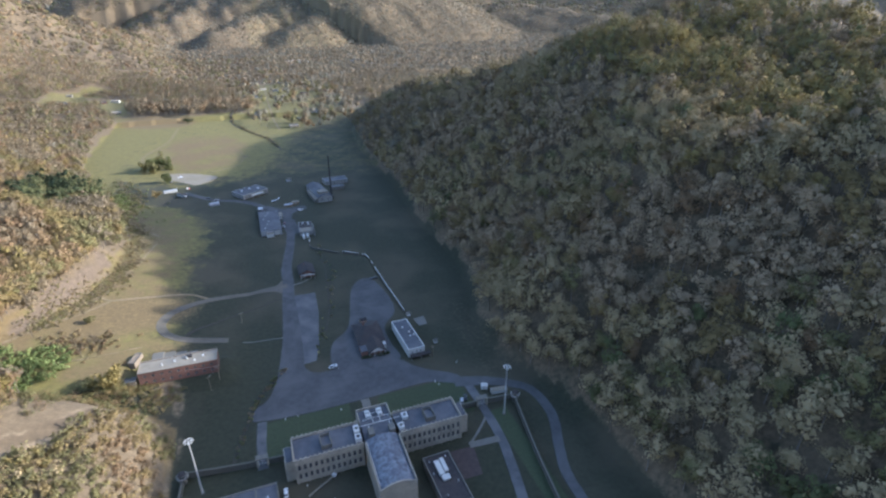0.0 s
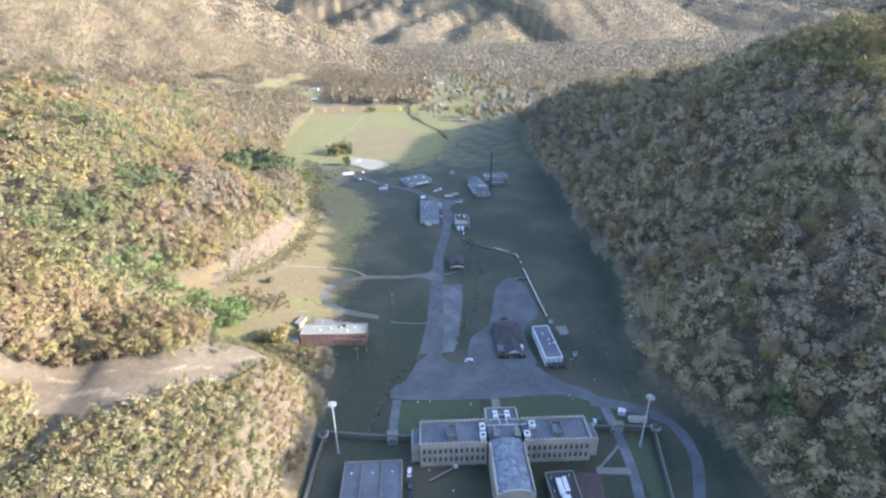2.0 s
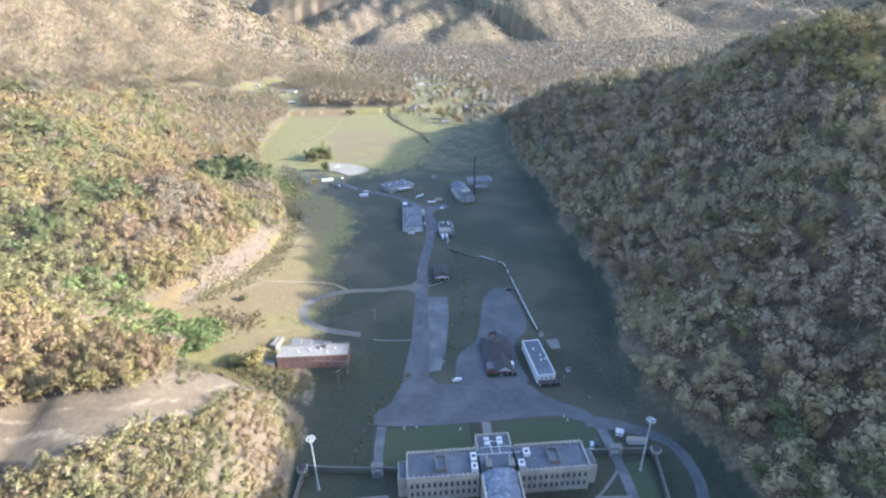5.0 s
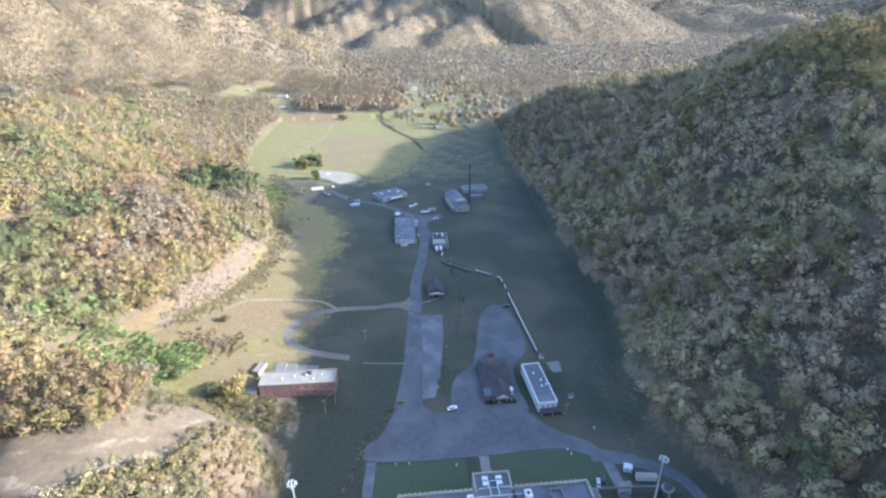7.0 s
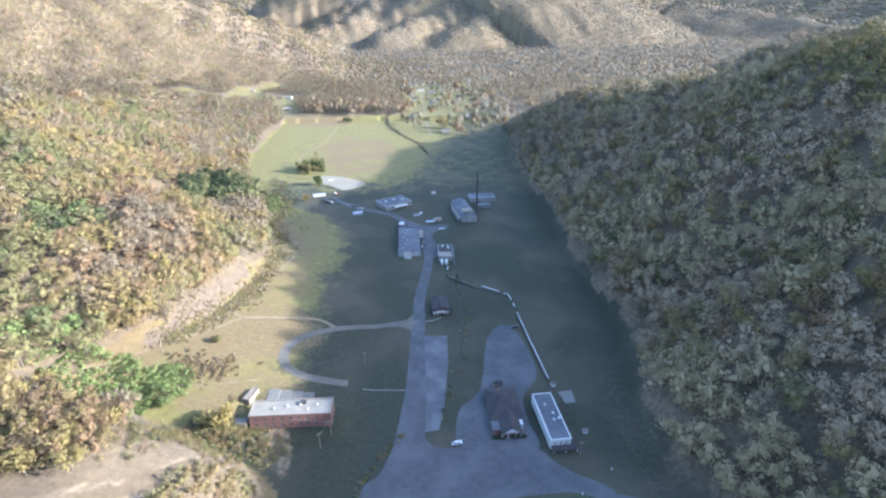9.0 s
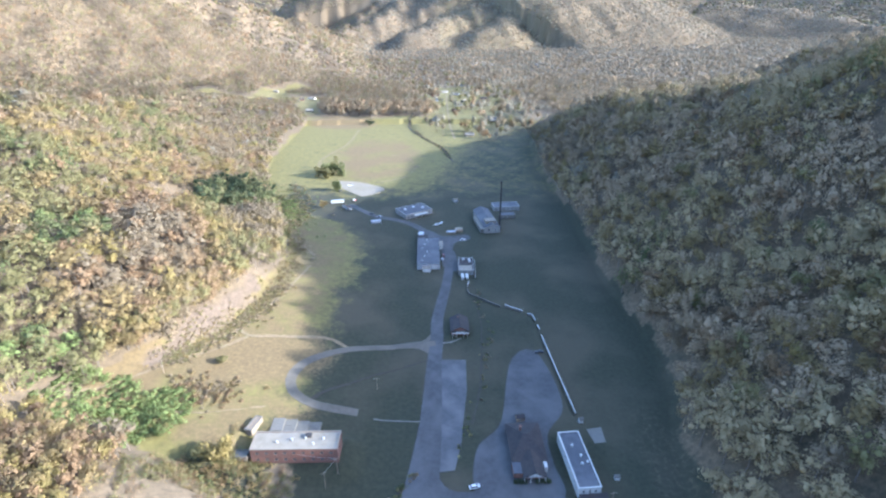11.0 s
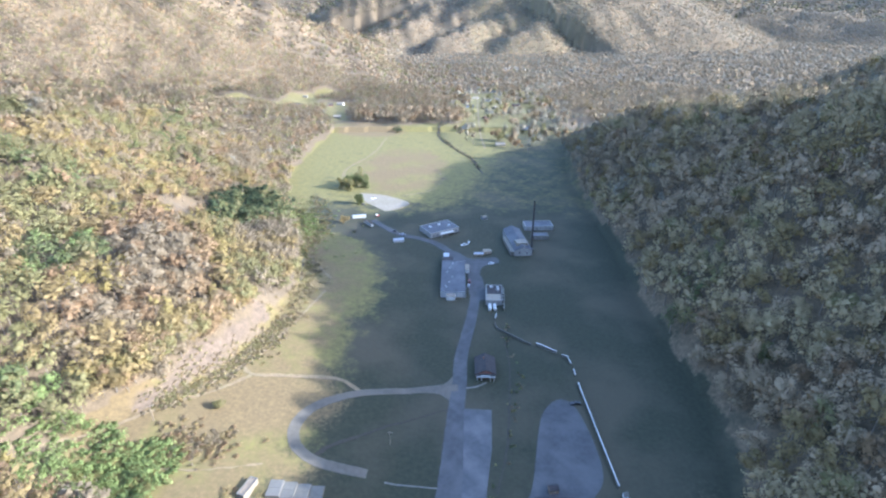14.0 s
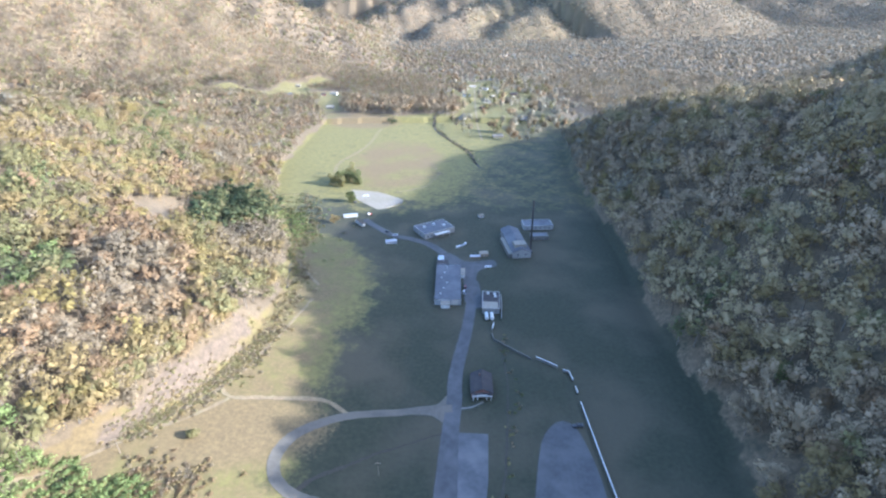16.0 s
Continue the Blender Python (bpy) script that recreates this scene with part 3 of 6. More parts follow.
def kinds_at(rng, p):
    """Which tree grows where: drifts of one colour, mixed. Tones also lift the shaded ridge and pale far woods for
    haze.
    """
    x, y = p[:, 0], p[:, 1]
    n = len(p)
    drift = waves(x, y, 150, 21, 3) + rng.normal(0, 0.30, n)
    k = np.select([drift < -1.15, drift < -0.15, drift < 0.35, drift < 0.52, drift < 1.0], [4, 3, 1, 0, 2], 5)
    k = np.where(rng.uniform(size=n) < 0.06, 5, k)
    # the ridge in shadow mostly takes the two brightened tones
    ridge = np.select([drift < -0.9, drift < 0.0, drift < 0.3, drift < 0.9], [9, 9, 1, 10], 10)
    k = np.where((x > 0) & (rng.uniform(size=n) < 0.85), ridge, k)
    k = np.where((x > 0) & (rng.uniform(size=n) < 0.04), rng.choice([1, 2, 3, 4], n), k)
    crest = (x > 275) & (y > -150) & (y < 90)
    k = np.where(crest & (rng.uniform(size=n) < 0.8), rng.choice([0, 0, 3, 1], n), k)
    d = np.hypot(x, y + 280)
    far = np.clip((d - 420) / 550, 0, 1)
    # far woods are mostly leafless; paler tones to the east put haze into colour
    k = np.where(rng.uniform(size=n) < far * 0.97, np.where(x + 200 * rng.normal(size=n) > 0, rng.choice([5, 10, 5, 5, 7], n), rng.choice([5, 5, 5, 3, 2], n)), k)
    hollow = (((x + 182) / 36) ** 2 + ((y - 204) / 46) ** 2) < 1
    k = np.where(hollow, rng.choice([4, 4, 6, 6, 3], n), k)
    k = np.where((((x + 203) / 20) ** 2 + ((y - 14) / 22) ** 2) < 1, rng.choice([4, 4, 3, 8], n), k)
    above = (((x + 165) / 46) ** 2 + ((y + 132) / 24) ** 2) < 1
    k = np.where(above, rng.choice([2, 1, 1, 0, 2], n), k)
    grey = (((x + 140) / 30) ** 2 + ((y - 140) / 45) ** 2) < 1
    k = np.where(grey, rng.choice([5, 5, 5, 1], n), k)
    draped = (((x + 163) / 24) ** 2 + ((y + 66) / 17) ** 2) < 1
    k = np.where(draped, rng.choice([8, 8, 4, 3], n), k)
    return k


def in_view(p, margin=0.0):
    b = np.degrees(np.arctan2(p[:, 0], p[:, 1] + 385))
    return (b > -50 - margin) & (b < 66 + margin) & (np.hypot(p[:, 0], p[:, 1] + 385) > 60)


def clear_of(p):
    """Keeps trees off the bare shelf, the rock bank and the hollow's vines."""
    x, y = p[:, 0], p[:, 1]
    grove = (x < -157 - 0.1 * (y + 180)) & (y < shelf_low(x) - 3)
    shelf = ((y < shelf_top(x) + 2) & ~grove) | ((x > -120) & (y < -84))
    bank = near_line(x, y, CUTTING) < 3.5
    vines = (((x + 140) / 35) ** 2 + ((y + 80) / 19) ** 2) < 1
    glade = (((x + 221) / 19) ** 2 + ((y - 180) / 34) ** 2) < 1
    return (x > 0) | ~(shelf | bank | vines | glade)


rng = np.random.RandomState(5)
for side, label in ((-1, "sunlit autumn woods of yellow, ochre and russet trees on a hillside"), (1, "dense shaded autumn woods covering a steep ridge")):
    p = scatter(rng, -420, 0, -420, 420, 8.7) if side < 0 else scatter(rng, 0, 480, -420, 640, 9.4)
    p = p[(p[:, 1] < 420) | ((p[:, 0] > 130) & (p[:, 0] < 400))]
    p = p[wooded(p[:, 0], p[:, 1]) & in_view(p) & clear_of(p)]
    d = np.hypot(p[:, 0], p[:, 1] + 280)
    for near in (1, 0):
        sel = p[(d < 340) == bool(near)]
        n = len(sel)
        low = (((sel[:, 0] + 218) / 28) ** 2 + ((sel[:, 1] - 134) / 24) ** 2) < 1
        grow = rng.uniform(0, 1, n) * np.where((sel[:, 0] < 0) & (sel[:, 1] < -108), 0.35, 1.0) + 0.9 * ((((sel[:, 0] + 182) / 36) ** 2 + ((sel[:, 1] - 204) / 46) ** 2) < 1)
        grow = np.where(low, -0.7, grow)
        if side < 0:
            woodland("woods", label, rng, sel, kinds_at(rng, sel), 5.6 + 4.0 * grow, 11.5 + 8 * grow, 480 if near else 235, 0.58 if near else 0.74, core=0, canopy=1.9, nb=12 if near else 9, hearts=0.5)
        else:
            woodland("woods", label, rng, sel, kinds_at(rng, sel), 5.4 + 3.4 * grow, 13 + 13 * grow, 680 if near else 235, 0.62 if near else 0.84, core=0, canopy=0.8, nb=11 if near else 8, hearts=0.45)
p = scatter(rng, -1100, 700, -200, 1300, 9.2)
box = ((p[:, 0] > -420) & (p[:, 0] < 480) & (p[:, 1] < 420)) | ((p[:, 0] > 130) & (p[:, 0] < 400) & (p[:, 1] < 640))
p = p[wooded(p[:, 0], p[:, 1]) & in_view(p) & ~box & (rng.uniform(size=len(p)) < 0.95) & ~((p[:, 0] > 480) & (p[:, 1] < 800))]
# the village side of the valley is only thinly grown
thin = (p[:, 1] > 560) & (p[:, 1] < 1500) & (p[:, 0] > -40) & (p[:, 0] < 260)
p = p[~thin | (waves(p[:, 0], p[:, 1], 130, 61, 3) + rng.normal(0, 0.35, len(p)) > 0.15)]
n = len(p)
grow = rng.uniform(0, 1, n)
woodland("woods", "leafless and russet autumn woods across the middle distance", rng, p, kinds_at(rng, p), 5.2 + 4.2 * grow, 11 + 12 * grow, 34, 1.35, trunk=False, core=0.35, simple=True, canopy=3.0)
p = scatter(rng, -2900, 2600, 300, 4300, 20.5)
bear = np.degrees(np.arctan2(p[:, 0], p[:, 1] + 300))
box = (p[:, 0] > -1100) & (p[:, 0] < 700) & (p[:, 1] < 1300)
p = p[(bear > -46) & (bear < 46) & ~box & (p[:, 1] < 3700)]
n = len(p)
# mountain crowns beyond 2 km are paled: haze put into their leaf colours
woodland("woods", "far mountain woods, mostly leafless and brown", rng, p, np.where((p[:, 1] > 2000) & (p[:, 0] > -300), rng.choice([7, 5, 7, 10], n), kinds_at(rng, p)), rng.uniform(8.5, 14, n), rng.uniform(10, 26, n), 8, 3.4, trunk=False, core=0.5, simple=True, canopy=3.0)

p = scatter(rng, -3000, 3900, 2600, 5600, 34.0)
bear = np.degrees(np.arctan2(p[:, 0], p[:, 1] + 300))
p = p[(np.abs(bear) < 44) & ((p[:, 1] > 3700) | (p[:, 0] > 2600))]
n = len(p)
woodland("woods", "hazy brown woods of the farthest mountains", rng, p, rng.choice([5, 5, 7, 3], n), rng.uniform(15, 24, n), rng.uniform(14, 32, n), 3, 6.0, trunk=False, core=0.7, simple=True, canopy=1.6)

# shrubs on the slope between the yard wall and the shelf
p = scatter(rng, -215, -56, -262, -108, 3.0)
p = p + rng.normal(0, 1.6, p.shape)
x, y = p[:, 0], p[:, 1]
v = foot_left(y) - x
keep = (v > 7 + 4 * waves(x, y, 30, 51, 2)) & (shelf_band(x, y) < 0.4) & (y < shelf_low(x) + 3)
p = p[keep]
n = len(p)
kd = np.select([(q := waves(p[:, 0], p[:, 1], 42, 52, 3) + rng.normal(0, 0.22, n)) < -0.6, q < -0.2, q < 0.25, q < 0.9], [3, 3, 1, 1], 2)
kd = np.where((p[:, 0] < -88) & (waves(p[:, 0], p[:, 1], 55, 57, 3) + rng.normal(0, 0.2, n) > -0.25), rng.choice([3, 3, 3, 9, 1, 0], n), kd)
woodland("shrubs", "autumn scrub of russet, yellow and olive bushes on a bank", rng, p, kd, rng.uniform(1.6, 4.6, n), rng.uniform(0.4, 1.0, n) ** 2 * 6.0 * np.clip((foot_left(p[:, 1]) - p[:, 0]) / 30, 0.4, 1.3), 80, 0.62, trunk=False, core=0, simple=True, canopy=1.2)
# close russet trees above the shelf
p = scatter(rng, -215, -118, -158, -106, 5.6)
p = p[((((p[:, 0] + 166) / 50) ** 2 + ((p[:, 1] + 132) / 25) ** 2) < 1) & (p[:, 1] > shelf_top(p[:, 0]) + 3)]
n = len(p)
woodland("woods", "close russet and ochre trees above a bare earth shelf", rng, p, rng.choice([2, 2, 2, 1, 1, 0], n), rng.uniform(3.2, 5.2, n), rng.uniform(7, 12, n), 260, 0.6, core=0, hearts=0.45, canopy=1.5, nb=10)
# tall trees leaning over the rock cutting
q = np.array(CUTTING, float)
seg = rng.randint(0, len(q) - 1, 110)
p = q[seg] + (q[seg + 1] - q[seg]) * rng.uniform(size=(110, 1)) + np.stack([rng.uniform(-14, -3.0, 110), rng.uniform(-2, 7, 110)], -1)
woodland("woods", "yellow and olive trees along the top of a rock cutting", rng, p, rng.choice([0, 1, 1, 3, 2, 5], 110), rng.uniform(4.2, 6.6, 110), rng.uniform(9, 15, 110), 400, 0.62, core=0, hearts=0.5, canopy=1.7)
# vines over the hollow
p = scatter(rng, -215, -95, -126, -42, 3.3)
x, y = p[:, 0], p[:, 1]
keep = ((((x + 142) / 34) ** 2 + ((y + 78) / 19) ** 2) < 1 + 0.3 * waves(x, y, 30, 53, 2))
p = p[keep]
n = len(p)
lump = np.clip(waves(p[:, 0], p[:, 1], 26, 54, 2), 0, 1.5)
woodland("vines", "bright green creeping vines smothering low trees in a hollow", rng, p, np.full(n, 8), rng.uniform(2.2, 3.4, n), 1.2 + rng.uniform(0.4, 1.8, n) + 5.5 * lump, 110, 0.5, trunk=False, core=0)
p = scatter(rng, -185, -112, 160, 262, 3.4)
x, y = p[:, 0], p[:, 1]
p = p[((((x + 148) / 24) ** 2 + ((y - 208) / 46) ** 2) < 1 + 0.35 * waves(x, y, 34, 55, 2)) & (near_line(x, y, [(-156, 259), (-130, 180), (-118, 140)]) > 2.5)]
n = len(p)
woodland("vines", "low green vines and weeds beside an overgrown ditch", rng, p, rng.choice([8, 8, 8, 3, 4], n), rng.uniform(1.8, 3.2, n), 0.6 + rng.uniform(0.2, 1.2, n) + 2.5 * np.clip(waves(p[:, 0], p[:, 1], 22, 56, 2), 0, 1.5), 60, 0.55, trunk=False, core=0)
# brush along the bank, the ditches and the foot of the ridge
lines = [([(-136, -42), (-125, -25), (-113, -4), (-106, 14), (-101, 40)], 8, 900, (5, 5, 1, 3, 3), 1.6),
         ([(-120, -60), (-108, -62), (-98, -60)], 11, 150, (2, 5, 1), 2.2),
         ([(-179, 267), (-156, 259), (-130, 180), (-118, 140)], 4, 160, (6, 3, 4), 2.2),
         ([(-165, 265), (-145, 225), (-128, 170)], 34, 420, (3, 3, 8, 5, 4), 2.8),
         ([(-124, -128), (-108, -116), (-92, -106), (-80, -104)], 17, 230, (3, 3, 1, 2, 4), 4.2),
         ([(-62, -106), (-75, -110), (-90, -118)], 9, 130, (3, 5, 1), 2.4),
         ([(-33, -160), (-26, -135), (-22, -122), (-12, -108), (-5, -100)], 1.6, 60, (3, 5, 4), 1.4),
         ([(36, 60), (35, 36), (40, 12), (38, -4), (33, -20), (31, -40), (24, -62), (14, -90)], 2.6, 50, (3, 4, 5), 1.4),
         ([(-126, 160), (-118, 200), (-125, 235), (-150, 300)], 12, 200, (3, 4, 5, 1), 3.0),
         ([(-100, 40), (-102, 90), (-112, 140)], 10, 150, (3, 5, 5, 1), 3.4),
         ([(32, 433), (22, 498), (-6, 572), (-30, 659), (-28, 760)], 5, 170, (5, 5, 6), 2.6),
         ([(-70, -101), (-84, -100), (-96, -104), (-112, -112)], 7, 90, (3, 0, 1, 3), 3.2)]
for pts, spread, count, ks, size in lines:
    seg = rng.randint(0, len(pts) - 1, count)
    a, b = np.array(pts, float)[seg], np.array(pts, float)[seg + 1]
    q = a + (b - a) * rng.uniform(size=(count, 1)) + rng.normal(0, spread / 2, (count, 2))
    woodland("brush", "straggling autumn brush of bare and olive bushes", rng, q, rng.choice(ks, count), rng.uniform(0.45, 1.0, count) * size, rng.uniform(0.3, 0.8, count) * size, 60, 0.42, trunk=False, core=0, canopy=1.4)
# sparse trees among the far houses
p = np.stack([rng.uniform(-45, 230, 300), rng.uniform(520, 1300, 300)], -1)
p = p[(p[:, 0] > -25 + 60 * waves(p[:, 0], p[:, 1], 200, 62, 2)) & (np.abs(p[:, 0] - 45) > 8) & (near_line(p[:, 0], p[:, 1], [(32, 433), (22, 498), (-6, 572), (-30, 659)]) > 12) & (p[:, 1] > 560 - 0.6 * (p[:, 0] - 60))]
n = len(p)
woodland("woods", "scattered tall bare trees between village houses", rng, p, rng.choice([5, 5, 7, 7, 3, 2], n), rng.uniform(5, 9.5, n), rng.uniform(14, 26, n), 150, 1.4, core=0.4)
# tall leafless trees where the field meets the far woods, and pale ones round the village
p = np.stack([rng.uniform(-205, 20, 230), rng.uniform(700, 860, 230)], -1)
p = p[(p[:, 1] > 722 + 30 * waves(p[:, 0], p[:, 1], 70, 63, 2)) & ~(near_line(p[:, 0], p[:, 1], [(-264, 950), (-231, 788), (-218, 735)]) < 24)]
n = len(p)
woodland("woods", "tall pinkish-grey leafless trees at the field's far edge", rng, p, rng.choice([5, 5, 2, 10], n), rng.uniform(6, 10, n), rng.uniform(17, 28, n), 150, 1.15, core=0.3, canopy=0.5)
p = np.stack([rng.uniform(150, 520, 210), rng.uniform(700, 1250, 210)], -1)
p = p[(waves(p[:, 0], p[:, 1], 160, 64, 2) > -0.2) & (p[:, 0] > 130 + 0.1 * (p[:, 1] - 700))]
n = len(p)
woodland("woods", "tall pale leafless trees standing over the village woods", rng, p, rng.choice([7, 5, 5, 7, 1], n), rng.uniform(6, 11, n), rng.uniform(17, 27, n), 120, 1.2, core=0.3, canopy=0.5)

# ---- building tools ----
def thing(name, x, y, z, rz, label, category, group=""):
    e = new(name)
    e.empty_display_size = 0.5
    e.matrix_basis = pose(x, y, z, 0, 0, rz)
    return tagged(e, label, category, group)


def part(name, bm, material, parent, label=""):
    me = bpy.data.meshes.new(name)
    bm.to_mesh(me)
    bm.free()
    me.materials.append(material)
    ob = new(name, me)
    ob.parent = parent
    return tagged(ob, label)


def piece(name, me, parent, x, y, z, rz=0):
    """One more object on a shared mesh."""
    ob = new(name, me)
    ob.parent = parent
    ob.matrix_basis = pose(x, y, z, 0, 0, rz)
    return ob


def box(bm, x0, x1, y0, y1, z0, z1, bevel=0.0):
    vs = [bm.verts.new(c) for c in ((x0, y0, z0), (x1, y0, z0), (x1, y1, z0), (x0, y1, z0), (x0, y0, z1), (x1, y0, z1), (x1, y1, z1), (x0, y1, z1))]
    fs = [bm.faces.new([vs[i] for i in q]) for q in ((3, 2, 1, 0), (4, 5, 6, 7), (0, 1, 5, 4), (1, 2, 6, 5), (2, 3, 7, 6), (3, 0, 4, 7))]
    if bevel:
        edges = {e for f in fs for e in f.edges}
        bmesh.ops.bevel(bm, geom=list(edges), offset=bevel, segments=2, affect="EDGES", profile=0.6)
    return bm


def boxes(*items, bevel=0.0):
    bm = bmesh.new()
    for it in items:
        box(bm, *it, bevel=bevel)
    return bm


def tube(bm, x, y, z0, z1, r0, r1, n=12, x1=None, y1=None):
    x1, y1 = x if x1 is None else x1, y if y1 is None else y1
    lo = [bm.verts.new((x + r0 * math.cos(a), y + r0 * math.sin(a), z0)) for a in (2 * math.pi * k / n for k in range(n))]
    hi = [bm.verts.new((x1 + r1 * math.cos(a), y1 + r1 * math.sin(a), z1)) for a in (2 * math.pi * k / n for k in range(n))]
    for k in range(n):
        bm.faces.new((lo[k], lo[(k + 1) % n], hi[(k + 1) % n], hi[k]))
    bm.faces.new(lo[::-1])
    bm.faces.new(hi)
    return bm


def rod(bm, a, b, r, n=6):
    """A round bar from a to b."""
    a, b = Vector(a), Vector(b)
    turn = (b - a).to_track_quat("Z", "Y").to_matrix()
    rings = [[bm.verts.new(p + turn @ Vector((r * math.cos(t), r * math.sin(t), 0))) for t in (2 * math.pi * k / n for k in range(n))] for p in (a, b)]
    for k in range(n):
        bm.faces.new((rings[0][k], rings[0][(k + 1) % n], rings[1][(k + 1) % n], rings[1][k]))
    bm.faces.new(rings[0][::-1])
    bm.faces.new(rings[1])
    return bm


def prism(bm, x0, x1, y0, y1, z0, z1, over=0.0, thick=0.25, hip=0.0):
    """A pitched roof with its ridge along x: two slopes with thickness; hip pulls the ridge ends in."""
    ym = (y0 + y1) / 2
    drop = (z1 - z0) * over / ((y1 - y0) / 2)
    a0, a1, b0, b1 = x0 - over, x1 + over, y0 - over, y1 + over
    lo = [(a0, b0, z0 - drop), (a1, b0, z0 - drop), (a1, b1, z0 - drop), (a0, b1, z0 - drop)]
    top = [(a0 + hip, ym, z1), (a1 - hip, ym, z1)]
    v = [bm.verts.new(c) for c in lo + top]
    w = [bm.verts.new((c[0], c[1], c[2] + thick)) for c in lo + top]
    for s, flip in ((v, True), (w, False)):
        for q in ((0, 1, 5, 4), (2, 3, 4, 5), (1, 2, 5), (3, 0, 4)):
            if len(q) == 3 and hip == 0:
                continue
            f = [s[i] for i in q]
            bm.faces.new(f[::-1] if flip else f)
    for i, j in ((0, 1), (1, 2), (2, 3), (3, 0)):
        if hip == 0 and (i, j) in ((1, 2), (3, 0)):
            k = 5 if (i, j) == (1, 2) else 4
            bm.faces.new((v[i], v[k], w[k], w[i]))
            bm.faces.new((v[k], v[j], w[j], w[k]))
        else:
            bm.faces.new((v[i], v[j], w[j], w[i]))
    return bm


def pierced(bm, along, x0, x1, y0, y1, z0, z1, cols, rows):
    """A wall, long in x or y, with openings cut through it at cols (a, b) by rows (low, high)."""
    def put(a, b, lo, hi):
        if b - a > 1e-4 and hi - lo > 1e-4:
            box(bm, *((a, b, y0, y1) if along == "x" else (x0, x1, a, b)), lo, hi)
    start, end = (x0, x1) if along == "x" else (y0, y1)
    z = z0
    for lo, hi in rows:
        put(start, end, z, lo)
        s = start
        for a, b in cols:
            put(s, a, lo, hi)
            s = b
        put(s, end, lo, hi)
        z = hi
    put(start, end, z, z1)
    return bm


def window_mesh(w, h, material, name="window"):
    """A frame with a middle bar, set in its opening; looks towards -y."""
    t = 0.09
    bm = boxes((-w / 2, w / 2, 0, 0.12, 0, t), (-w / 2, w / 2, 0, 0.12, h - t, h), (-w / 2, -w / 2 + t, 0, 0.12, t, h - t), (w / 2 - t, w / 2, 0, 0.12, t, h - t),
               (-w / 2 + t, w / 2 - t, 0.02, 0.1, h / 2 - t / 2, h / 2 + t / 2))
    me = bpy.data.meshes.new(name)
    bm.to_mesh(me)
    bm.free()
    me.materials.append(material)
    pm = boxes((-w / 2 + t, w / 2 - t, 0.05, 0.07, t, h - t))
    pane = bpy.data.meshes.new("pane")
    pm.to_mesh(pane)
    pm.free()
    pane.materials.append(GLASS)
    return me, pane


def add_window(meshes, parent, x, y, z, rz=0):
    w = piece("window", meshes[0], parent, x, y, z, rz)
    piece("pane", meshes[1], w, 0, 0, 0)
    return w


def spaced(a, b, n, w):
    """n openings of width w, evenly along a to b."""
    s = (b - a) / n
    return [(a + s * (k + 0.5) - w / 2, a + s * (k + 0.5) + w / 2) for k in range(n)]


